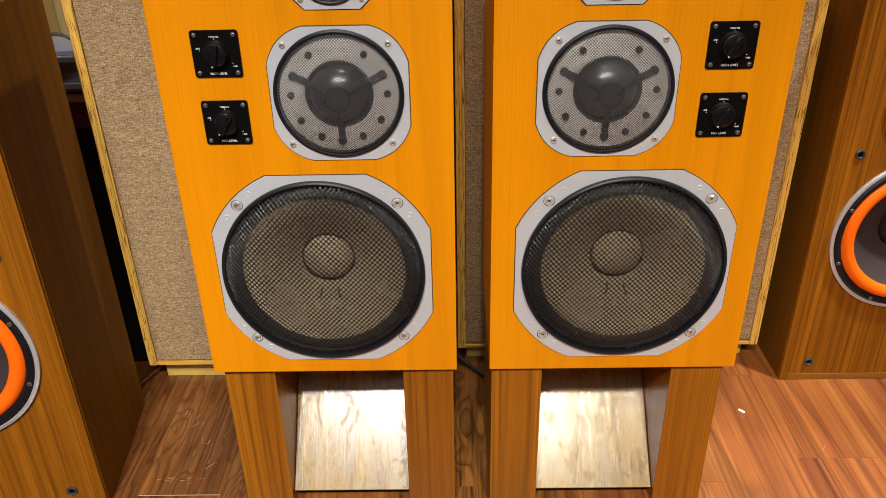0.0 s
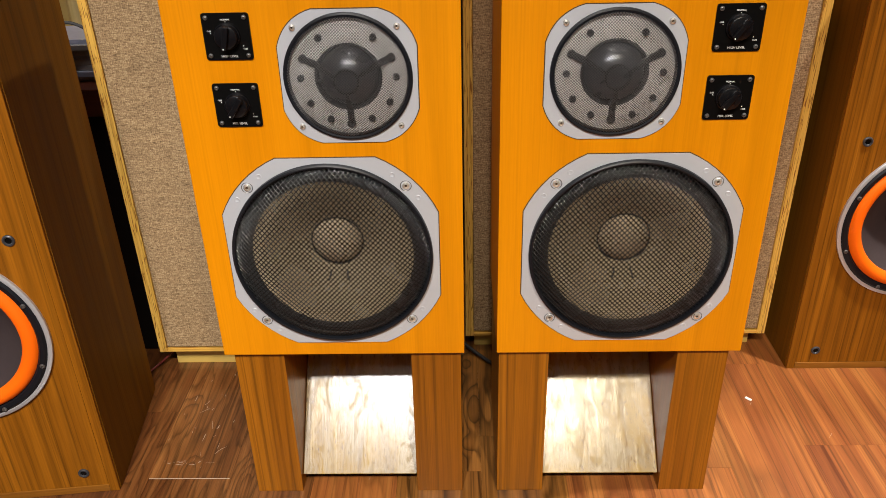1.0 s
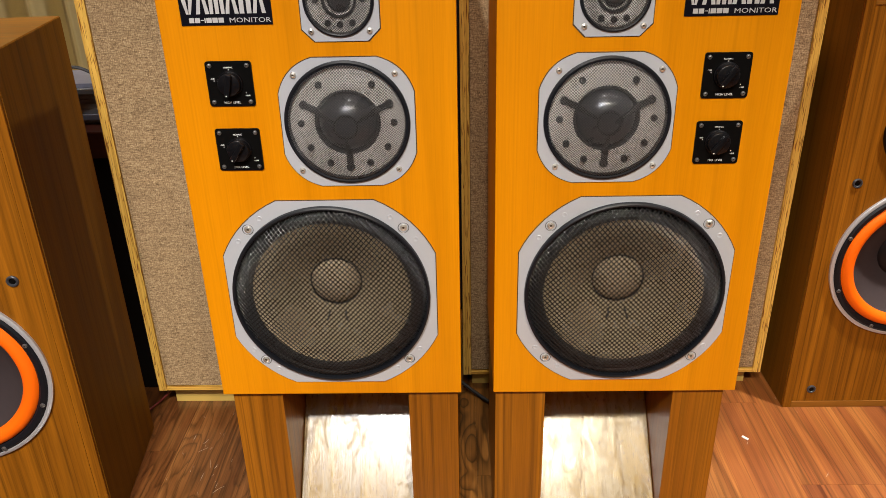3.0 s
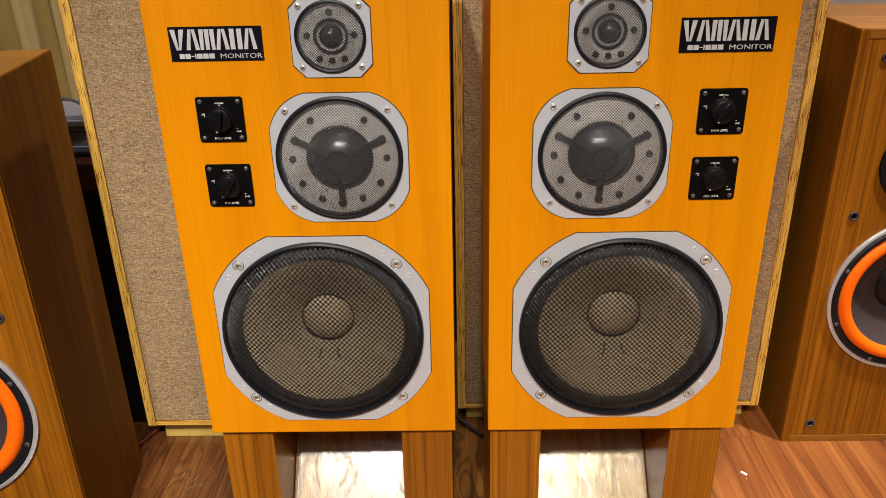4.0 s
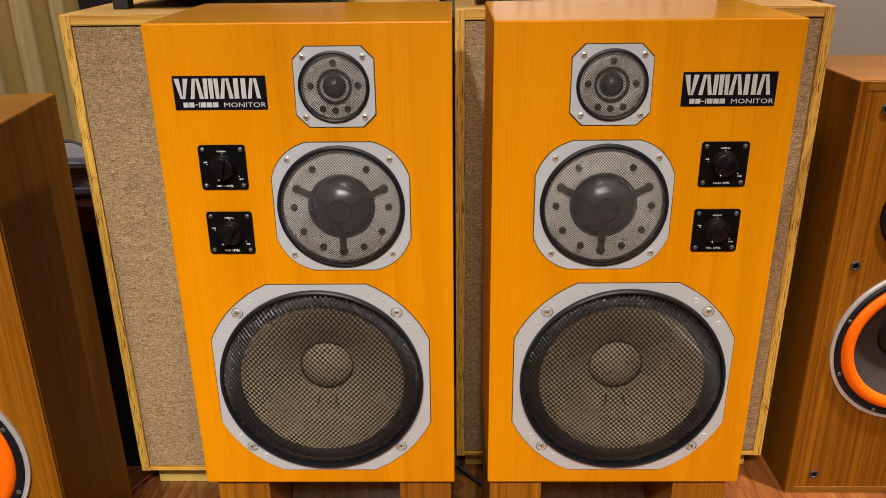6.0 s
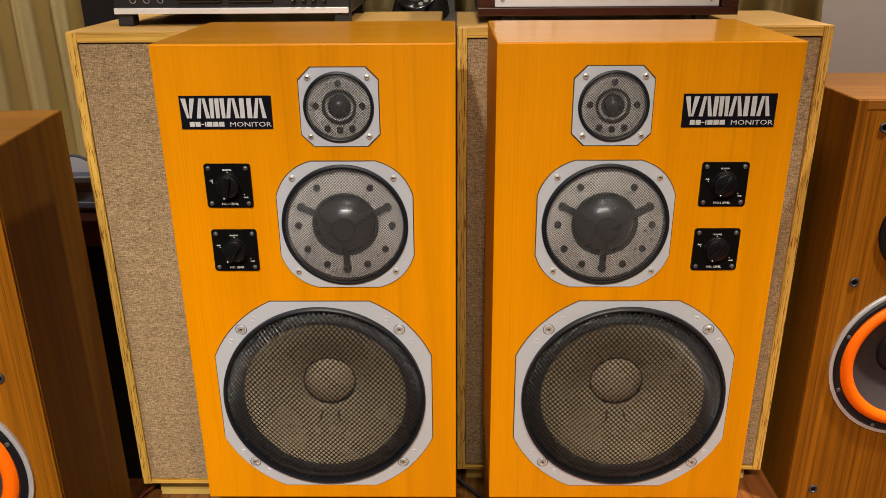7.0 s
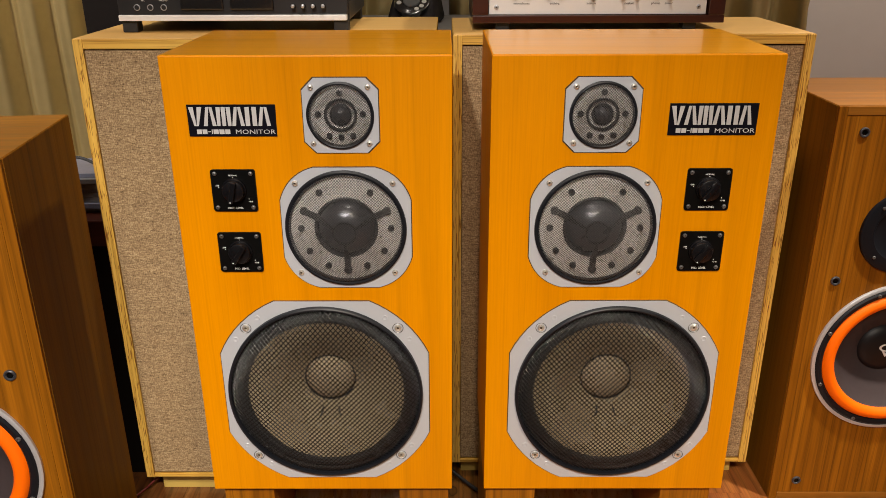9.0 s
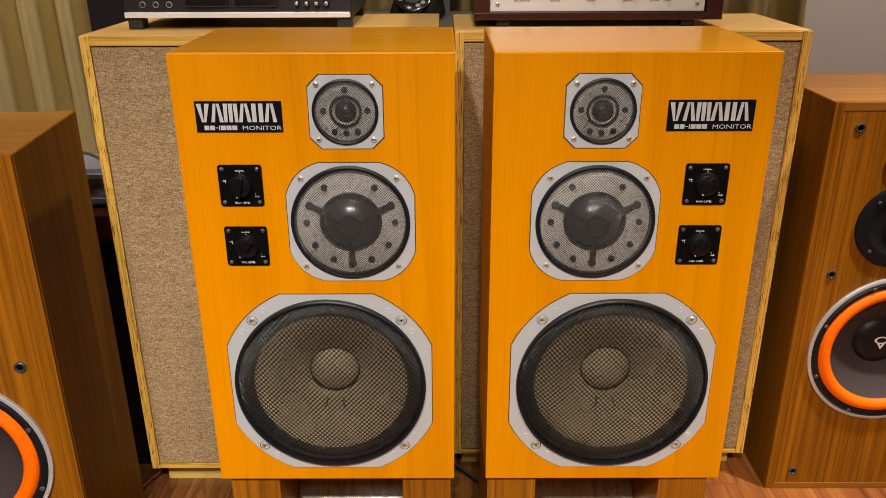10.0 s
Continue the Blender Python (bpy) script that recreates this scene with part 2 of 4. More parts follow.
def ply_edge(name, along):
    """Plywood seen on edge: yellow and brown layers with gaps."""
    m, nt, b = base_material(name, (0.55, 0.33, 0.07), 0.5)
    v = mapped(nt, (1, 1, 1))
    sep = nt.nodes.new("ShaderNodeSeparateXYZ")
    nt.links.new(v, sep.inputs[0])
    sc = (300.0, 300.0, 3.0) if along == "z" else (3.0, 300.0, 300.0)
    layers = noise_tex(nt, mapped(nt, sc), 1.0, 2.0, 0.5, 0.15)
    col = ramp(nt, layers, [(0.30, (0.36, 0.17, 0.025)), (0.40, (0.60, 0.33, 0.055)), (0.55, (0.74, 0.45, 0.085)), (0.8, (0.80, 0.53, 0.14))])
    dash = (560.0, 560.0, 26.0) if along == "z" else (9.0, 700.0, 700.0)
    knots = noise_tex(nt, mapped(nt, dash), 1.0, 1.0, 0.5, 0.3)
    gaps = ramp(nt, knots, [(0.36, (0.30, 0.17, 0.07)), (0.41, (1, 1, 1))] if along == "z" else [(0.30, (0.55, 0.40, 0.25)), (0.40, (1, 1, 1))])
    nt.links.new(mixed(nt, 1.0, col, gaps, "MULTIPLY"), b.inputs["Base Color"])
    bumped(nt, b, layers, 0.3, 0.001)
    return m


PLY_UP = ply_edge("ply_edge_upright", "z")
PLY_FLAT = ply_edge("ply_edge_flat", "x")


def fabric():
    m, nt, b = base_material("grille_cloth", (0.25, 0.19, 0.13), 0.9)
    warp_t = noise_tex(nt, mapped(nt, (900, 900, 230)), 1.0, 2.0, 0.6)
    weft_t = noise_tex(nt, mapped(nt, (120, 120, 820)), 1.0, 2.0, 0.6)
    both = mixed(nt, 0.5, warp_t, weft_t)
    col = ramp(nt, both, [(0.36, (0.115, 0.068, 0.032)), (0.46, (0.265, 0.172, 0.086)), (0.54, (0.355, 0.240, 0.125)), (0.66, (0.56, 0.420, 0.240))])
    slow = noise_tex(nt, mapped(nt, (7, 7, 60)), 1.0, 5.0, 0.5)
    col = mixed(nt, 1.0, col, remap(nt, slow, 0.76, 1.24), "MULTIPLY")
    nt.links.new(col, b.inputs["Base Color"])
    bumped(nt, b, both, 0.6, 0.0015)
    return m


CLOTH = fabric()


def plain(name, colour, rough=0.5, metal=0.0, coat=0.0, vary=0.12, scale=60.0, bump=0.05, spec=0.5):
    """A painted, plastic or metal surface with slight unevenness."""
    m, nt, b = base_material(name, colour, rough, metal, coat)
    b.inputs["Specular IOR Level"].default_value = spec
    fine = noise_tex(nt, mapped(nt, (1, 1, 1)), scale, 4.0, 0.6)
    slow = noise_tex(nt, mapped(nt, (1, 1, 1)), scale * 0.08, 3.0, 0.5)
    f = mixed(nt, 0.5, fine, slow)
    nt.links.new(mixed(nt, 1.0, colour, remap(nt, f, 1 - vary, 1 + vary), "MULTIPLY"), b.inputs["Base Color"])
    nt.links.new(remap(nt, slow, rough * 0.8, min(1.0, rough * 1.25)), b.inputs["Roughness"])
    if bump:
        bumped(nt, b, fine, bump, 0.001)
    return m


SILVER = plain("silver_paint", (0.455, 0.472, 0.515), 0.42, 0.25, 0.1, 0.06, 220)
GASKET = plain("dark_rebate", (0.045, 0.022, 0.006), 0.7)
BLACKRING = plain("black_ring", (0.006, 0.007, 0.010), 0.42, 0, 0.0, 0.2, 150, spec=0.22)
WIRE = plain("black_wire", (0.009, 0.009, 0.010), 0.26, 0.0, 0.35, 0.15, 300, 0, spec=0.45)
FINEWIRE = plain("grey_wire", (0.090, 0.090, 0.095), 0.28, 0.5, 0.2, 0.15, 300, 0)
CONE = plain("paper_cone", (0.300, 0.242, 0.154), 0.85, 0, 0, 0.35, 90, 0.3)
CAP = plain("dust_cap", (0.35, 0.284, 0.190), 0.8, 0, 0, 0.25, 120, 0.3)
RUBBER = plain("rubber", (0.015, 0.015, 0.016), 0.6, 0, 0, 0.2, 100)
ALLOY = plain("alloy_plate", (0.62, 0.612, 0.60), 0.42, 0.25, 0, 0.08, 180)
DOME = plain("dome_metal", (0.085, 0.088, 0.098), 0.27, 0.7, 0.0, 0.2, 60, 0.02)
SPIDER = plain("shield_casting", (0.012, 0.012, 0.013), 0.42, 0.0, 0.0, 0.2, 150, spec=0.35)
SCREW = plain("nickel_screw", (0.70, 0.68, 0.62), 0.26, 0.8, 0, 0.12, 300)
WELL = plain("countersink_shade", (0.10, 0.095, 0.09), 0.4, 0.6, 0, 0.2, 200)
BLACKSCREW = plain("black_screw", (0.16, 0.16, 0.16), 0.35, 0.7, 0, 0.2, 300)
PLATE = plain("black_plate", (0.003, 0.003, 0.003), 0.30, 0, 0.0, 0.25, 120, spec=0.14)
SOCKET = plain("socket_plastic", (0.030, 0.032, 0.038), 0.38, spec=0.5)
KNOB = plain("black_knob", (0.004, 0.004, 0.005), 0.26, 0, 0.0, 0.2, 200, spec=0.32)
LABELBLACK = plain("badge_black", (0.004, 0.004, 0.007), 0.34, 0, 0.0, 0.2, 120, spec=0.14)
LABELSILVER = plain("badge_silver", (0.60, 0.595, 0.60), 0.34, 0.35, 0.1, 0.25, 90)
WHITEINK = plain("white_ink", (0.75, 0.75, 0.74), 0.6, 0, 0, 0.05, 300, 0)
ORANGE = plain("orange_foam", (0.88, 0.135, 0.001), 0.6, 0, 0.0, 0.08, 200, 0.15, spec=0.2)
DARKCONE = plain("dark_cone", (0.040, 0.030, 0.032), 0.7, 0, 0, 0.25, 120, 0.2, spec=0.25)
DARKCAP = plain("black_cap", (0.008, 0.007, 0.008), 0.45, 0, 0.0, 0.2, 120, spec=0.25)
CHROME = plain("bright_rim", (0.50, 0.51, 0.54), 0.30, 0.5, 0, 0.08, 200)
AMPBLACK = plain("black_enamel", (0.017, 0.017, 0.019), 0.4, 0, 0.15, 0.2, 200)
DULLBLACK = plain("dull_black", (0.007, 0.005, 0.005), 0.7, 0, 0, 0.2, 120, spec=0.15)
AMPDARK = plain("dark_window", (0.010, 0.010, 0.011), 0.16, 0, 0.4, 0.15, 60, 0)
AMPSILVER = plain("brushed_front", (0.86, 0.85, 0.84), 0.38, 0.15, 0, 0.05, 260)
BOTTOMINK = plain("grey_ink", (0.05, 0.035, 0.03), 0.6, 0, 0, 0.1, 300, 0)
GOLD = plain("curtain_gold", (0.47, 0.37, 0.175), 0.33, 0.55, 0, 0.22, 40, 0.2)
WALLGREY = plain("wall_paint", (0.62, 0.58, 0.565), 0.8, 0, 0, 0.06, 20, 0.1)
CEILWHITE = plain("ceiling_paint", (0.55, 0.50, 0.45), 0.85, 0, 0, 0.05, 20, 0.1)
SUBFLOOR = plain("joint_shadow", (0.06, 0.022, 0.009), 0.9, spec=0.1)
REDWIRE = plain("red_cable", (0.14, 0.012, 0.01), 0.5)
CRUMB = plain("white_crumb", (0.8, 0.79, 0.75), 0.7)
SCRATCH = plain("pale_scuff", (0.42, 0.34, 0.27), 0.6)
CLEARPLASTIC = plain("clear_sleeve", (0.17, 0.175, 0.19), 0.18, 0, 0.5, 0.5, 70)
BLUEGREY = plain("printed_sleeve", (0.13, 0.14, 0.20), 0.3, 0, 0.4, 0.6, 90)


# ---------------- mesh helpers ----------------
def part(name, bm, material, parent=None, label="", smooth=False):
    me = bpy.data.meshes.new(name)
    bm.to_mesh(me)
    bm.free()
    me.materials.append(material)
    if smooth:
        me.polygons.foreach_set("use_smooth", [True] * len(me.polygons))
        me.set_sharp_from_angle(angle=radians(38))
    ob = new(name, me)
    if parent is not None:
        ob.parent = parent
    if label:
        tagged(ob, label)
    return ob


def empty(name, m, label, category, group="", kind=""):
    ob = new(name)
    ob.empty_display_size = 0.05
    ob.matrix_world = m
    return tagged(ob, label, category, group, kind)


def box(x0, x1, y0, y1, z0, z1, bevel=0.0, seg=2):
    bm = bmesh.new()
    bmesh.ops.create_cube(bm, size=1.0)
    for v in bm.verts:
        v.co = ((x0 + x1) / 2 + v.co.x * (x1 - x0), (y0 + y1) / 2 + v.co.y * (y1 - y0), (z0 + z1) / 2 + v.co.z * (z1 - z0))
    if bevel:
        bmesh.ops.bevel(bm, geom=bm.edges[:], offset=bevel, segments=seg, affect="EDGES", profile=0.6)
    return bm


def lathe(profile, cx=0.0, cz=0.0, y=0.0, n=64, closed=False):
    """Revolve (radius, depth) pairs round the axis that points out of a front at (cx, cz); depth counts into the box."""
    bm = bmesh.new()
    rings = []
    for r, d in profile:
        if r < 1e-6:
            rings.append([bm.verts.new((cx, y + d, cz))])
        else:
            rings.append([bm.verts.new((cx + r * math.cos(2 * math.pi * k / n), y + d, cz + r * math.sin(2 * math.pi * k / n))) for k in range(n)])
    pairs = list(zip(rings, rings[1:])) + ([(rings[-1], rings[0])] if closed else [])
    for a, b in pairs:
        for k in range(n):
            j = (k + 1) % n
            if len(a) == 1 and len(b) == 1:
                continue
            if len(a) == 1:
                bm.faces.new((a[0], b[j], b[k]))
            elif len(b) == 1:
                bm.faces.new((a[k], a[j], b[0]))
            else:
                bm.faces.new((a[k], a[j], b[j], b[k]))
    bmesh.ops.recalc_face_normals(bm, faces=bm.faces[:])
    return bm


def loop_edges(bm, pts):
    vs = [bm.verts.new(p) for p in pts]
    return [bm.edges.new((vs[k], vs[(k + 1) % len(vs)])) for k in range(len(vs))]


def circle_pts(cx, cz, r, y, n=64):
    return [(cx + r * math.cos(2 * math.pi * k / n), y, cz + r * math.sin(2 * math.pi * k / n)) for k in range(n)]


def sheet(outline, holes, y0, y1):
    """A flat plate in the xz plane with round holes, from y0 (front) to y1."""
    bm = bmesh.new()
    edges = loop_edges(bm, [(x, y0, z) for x, z in outline])
    for cx, cz, r in holes:
        edges += loop_edges(bm, circle_pts(cx, cz, r, y0))
    bmesh.ops.triangle_fill(bm, use_beauty=True, use_dissolve=False, edges=edges, normal=(0, -1, 0))
    for f in bm.faces:
        if f.normal.y > 0:
            f.normal_flip()
    ret = bmesh.ops.extrude_face_region(bm, geom=bm.faces[:])
    bmesh.ops.translate(bm, vec=(0, y1 - y0, 0), verts=[g for g in ret["geom"] if isinstance(g, bmesh.types.BMVert)])
    bmesh.ops.recalc_face_normals(bm, faces=bm.faces[:])
    return bm


def clipped_square(cx, cz, hw, hh, radius, grow=0.0):
    """A square whose corners are cut by a circle."""
    pts = []
    hw, hh, radius = hw + grow, hh + grow, radius + grow
    a0, a1 = math.asin(min(1, hh / radius)), math.acos(min(1, hw / radius))
    for q in range(4):
        lo, hi = a1, a0
        for k in range(9):
            a = lo + (hi - lo) * k / 8
            x, z = radius * math.cos(a), radius * math.sin(a)
            x, z = min(x, hw), min(z, hh)
            if q in (1, 3):
                a2 = lo + (hi - lo) * (8 - k) / 8
                x, z = min(radius * math.cos(a2), hw), min(radius * math.sin(a2), hh)
            pts.append((cx + x * (1, -1, -1, 1)[q], cz + z * (1, 1, -1, -1)[q]))
    return pts


def soft_square(cx, cz, hw, hh, flat, diag, grow=0.0):
    """A square with straight sides of half length flat, joined by wide bulging corners that reach diag."""
    hw, hh, diag = hw + grow, hh + grow, diag + grow
    mid = diag / math.sqrt(2)
    pts = []
    for sx, sz, back in ((1, 1, False), (-1, 1, True), (-1, -1, False), (1, -1, True)):
        a, b = (hw, flat), (flat, hh)
        c = (2 * mid - (a[0] + b[0]) / 2, 2 * mid - (a[1] + b[1]) / 2)
        arc = [tuple((1 - t) ** 2 * a[q] + 2 * t * (1 - t) * c[q] + t * t * b[q] for q in (0, 1)) for t in [k / 10 for k in range(11)]]
        pts += [(cx + sx * x, cz + sz * z) for x, z in (arc[::-1] if back else arc)]
    return pts


def chamfered(cx, cz, h, cut, grow=0.0):
    h += grow
    a = h - cut
    return [(cx + x, cz + z) for x, z in ((h, -a), (h, a), (a, h), (-a, h), (-h, a), (-h, -a), (-a, -h), (a, -h))]


def rounded(cx, cz, hw, hh, r, n=6):
    pts = []
    for q, (sx, sz) in enumerate(((1, 1), (-1, 1), (-1, -1), (1, -1))):
        for k in range(n + 1):
            a = math.pi / 2 * (q + k / n)
            pts.append((cx + sx * (hw - r) + r * math.cos(a), cz + sz * (hh - r) + r * math.sin(a)))
    return pts


def holed_box(x0, x1, y0, y1, z0, z1, bevel, holes):
    """A bevelled box whose front has round openings."""
    bm = box(x0, x1, y0, y1, z0, z1, bevel, 2)
    front = max((f for f in bm.faces if f.normal.y < -0.99), key=lambda f: f.calc_area())
    rim = list(front.edges)
    bmesh.ops.delete(bm, geom=[front], context="FACES_ONLY")
    for cx, cz, r in holes:
        rim += loop_edges(bm, circle_pts(cx, cz, r, y0))
    bmesh.ops.triangle_fill(bm, use_beauty=True, use_dissolve=False, edges=rim, normal=(0, -1, 0))
    return bm


def tube(points, r, n=8):
    """A round cord through the points."""
    bm = bmesh.new()
    pts = [Vector(p) for p in points]
    rings = []
    for k, p in enumerate(pts):
        d = (pts[min(k + 1, len(pts) - 1)] - pts[max(k - 1, 0)]).normalized()
        u = d.orthogonal().normalized() if abs(d.z) > 0.9 else d.cross(Vector((0, 0, 1))).normalized()
        w = d.cross(u)
        rings.append([bm.verts.new(p + r * (math.cos(2 * math.pi * j / n) * u + math.sin(2 * math.pi * j / n) * w)) for j in range(n)])
    for a, b in zip(rings, rings[1:]):
        for j in range(n):
            bm.faces.new((a[j], a[(j + 1) % n], b[(j + 1) % n], b[j]))
    bm.faces.new(rings[0][::-1])
    bm.faces.new(rings[-1])
    bmesh.ops.recalc_face_normals(bm, faces=bm.faces[:])
    return bm


def wire_mesh(name, cx, cz, radius, pitch, wire, height, material, parent, tilt=45, steps=22, y=0.0):
    """A domed grille of crossing wires; height(q) is how far it stands out at q of its radius."""
    verts, faces = [], []
    for side, ang in ((0, radians(tilt)), (1, radians(180 - tilt))):
        u = np.array((math.cos(ang), math.sin(ang)))
        w = np.array((-u[1], u[0]))
        count = int(radius / pitch)
        for k in range(-count, count + 1):
            s = (k + 0.5) * pitch
            if abs(s) >= radius * 0.995:
                continue
            half = math.sqrt(radius ** 2 - s ** 2)
            m = max(4, int(steps * half / radius))
            base = len(verts)
            for i in range(m + 1):
                t = -half * math.cos(math.pi * i / m)
                x, z = u * t + w * s
                out = -height(math.hypot(x, z) / radius) + y + (wire * 0.8 if (side == 0) else 0.0)
                a, b = w * wire
                verts += [(cx + x + a, out, cz + z + b), (cx + x, out - wire, cz + z), (cx + x - a, out, cz + z - b), (cx + x, out + wire, cz + z)]
            for i in range(m):
                q = base + 4 * i
                for j in range(4):
                    e = (j + 1) % 4
                    faces.append((q + j, q + e, q + 4 + e, q + 4 + j))
    me = bpy.data.meshes.new(name)
    me.from_pydata(verts, [], faces)
    me.polygons.foreach_set("use_smooth", [True] * len(faces))
    me.materials.append(material)
    ob = new(name, me)
    ob.parent = parent
    return tagged(ob, kind="stuff")


def words(text, x, z, y, height, material, parent, name="lettering", align="CENTER", squash=1.0):
    """Built-in lettering on a front that faces -y, turned into a mesh."""
    cu = bpy.data.curves.new(name, "FONT")
    cu.body, cu.size, cu.align_x, cu.extrude = text, height * 1.4, align, 0.00012
    cu.resolution_u = 2
    tmp = bpy.data.objects.new(name, cu)
    me = bpy.data.meshes.new_from_object(tmp)
    bpy.data.objects.remove(tmp)
    me.transform(Matrix.Translation((x, y, z)) @ pose(0, 0, 0, 90, 0, 0) @ Matrix.Diagonal((squash, 1, 1, 1)))
    me.materials.clear()
    me.materials.append(material)
    ob = new(name, me)
    ob.parent = parent
    return ob


def screw(name, cx, cz, y, r, material, parent, slots=1, ang=20):
    """A round-headed screw with a recessed cross."""
    head = part(name, lathe([(r, 0), (r, -0.0008), (r * 0.82, -0.0022), (r * 0.42, -0.0028), (r * 0.40, -0.0010), (0, -0.0008)], cx, cz, y, 20), material, parent, smooth=True)
    # Dark disc that paints the shade inside the head's recess.
    part("recess_shade", lathe([(r * 0.32, -0.0014), (r * 0.24, -0.0012), (0, -0.0012)], cx, cz, y, 10), GASKET, head)
    return head


# ---------------- the setting ----------------
FRONT, BACK, SIDE, HEAD = -3.4, 1.32, 2.3, 2.75
def setting(name, bm, material, label, category):
    return tagged(part(name, bm, material), label, category, kind="structure")


floor = setting("floor", box(-SIDE, SIDE, FRONT, BACK, -0.06, -0.0035), SUBFLOOR, "reddish brown laminate plank floor with dark grain", "floor")
setting("wall_north", box(-SIDE, SIDE, BACK, BACK + 0.1, -0.06, HEAD), WALLGREY, "plain grey painted wall behind the speakers", "wall")
setting("wall_south", box(-SIDE, SIDE, FRONT - 0.1, FRONT, -0.06, HEAD), WALLGREY, "plain grey painted wall", "wall")
setting("wall_east", box(SIDE, SIDE + 0.1, FRONT, BACK, -0.06, HEAD), WALLGREY, "plain grey painted wall", "wall")
setting("wall_west", box(-SIDE - 0.1, -SIDE, FRONT, BACK, -0.06, HEAD), WALLGREY, "plain grey painted wall", "wall")
setting("ceiling", box(-SIDE, SIDE, FRONT, BACK, HEAD, HEAD + 0.1), CEILWHITE, "plain pale ceiling", "ceiling")


# ---------------- three-way speakers in honey veneer ----------------
def woofer_height(q):
    return 0.003 + 0.016 * (1 - q ** 6) + 0.005 * (1 - q * q)


def mid_height(q):
    return 0.003 + 0.008 * (1 - q ** 10) + 0.018 * (1 - q * q)


def tweeter_height(q):
    return 0.003 + 0.004 * (1 - q ** 8) + 0.004 * (1 - q * q)


BW, BH, BD = 0.397, 0.713, 0.285


def driver_front(name, outline_fn, cx, cz, hole, parent, label):
    drv = part(name, sheet(outline_fn(0.0), [(cx, cz, hole)], -0.0022, 0.004), SILVER, parent, label)
    part("rebate", sheet(outline_fn(0.0014), [(cx, cz, hole)], -0.0004, 0.003), GASKET, drv, "thin dark joint round the silver frame")
    return drv


def level_control(cx, cz, title, parent, turn):
    plate = part("control_plate", sheet(rounded(cx, cz, 0.0318, 0.0312, 0.004), [], -0.0022, 0.002), PLATE, parent, "black level control plate")
    for sx in (-1, 1):
        for sz in (-1, 1):
            screw("plate_screw", cx + sx * 0.0255, cz + sz * 0.0252, -0.0022, 0.0031, BLACKSCREW, plate)
    part("skirt", lathe([(0.0182, 0.0), (0.0180, -0.0022), (0.0172, -0.0034), (0.0160, -0.0036)], cx, cz + 0.0005, -0.0022, 40), KNOB, plate, "glossy black knob skirt", smooth=True)
    part("dial", lathe([(0.0166, -0.0030), (0.0160, -0.0075), (0.0150, -0.0100), (0.0135, -0.0108), (0, -0.0108)], cx, cz + 0.001, -0.0022, 40), KNOB, plate, "round black knob", smooth=True)
    grip = box(-0.0040, 0.0040, -0.0185, -0.0120, -0.0155, 0.0155, 0.0016)
    bmesh.ops.transform(grip, matrix=Matrix.Translation((cx, -0.0005, cz + 0.001)) @ pose(0, 0, 0, 0, turn, 0), verts=grip.verts[:])
    part("grip", grip, KNOB, plate)
    a = radians(270 - turn)
    part("pointer", lathe([(0.0009, 0), (0.0009, -0.0006), (0, -0.0006)], cx + 0.0142 * math.cos(a), cz + 0.001 + 0.0142 * math.sin(a), -0.0188, 10), WHITEINK, plate)
    for text, dx, dz, h in (("NORMAL", 0, 0.0215, 0.0022), ("-3dB", -0.0235, 0.0065, 0.0022), ("+3dB", 0.0225, -0.0175, 0.0022), (title, 0, -0.0275, 0.0031)):
        words(text, cx + dx, cz + dz, -0.0024, h, WHITEINK, plate)
    for dx, dz in ((0, 0.0195), (-0.0215, 0.0045), (0.0205, -0.0125)):
        part("tick", lathe([(0.0006, 0), (0.0006, -0.0004), (0, -0.0004)], cx + dx, cz + dz, -0.0022, 8), WHITEINK, plate)
    return plate


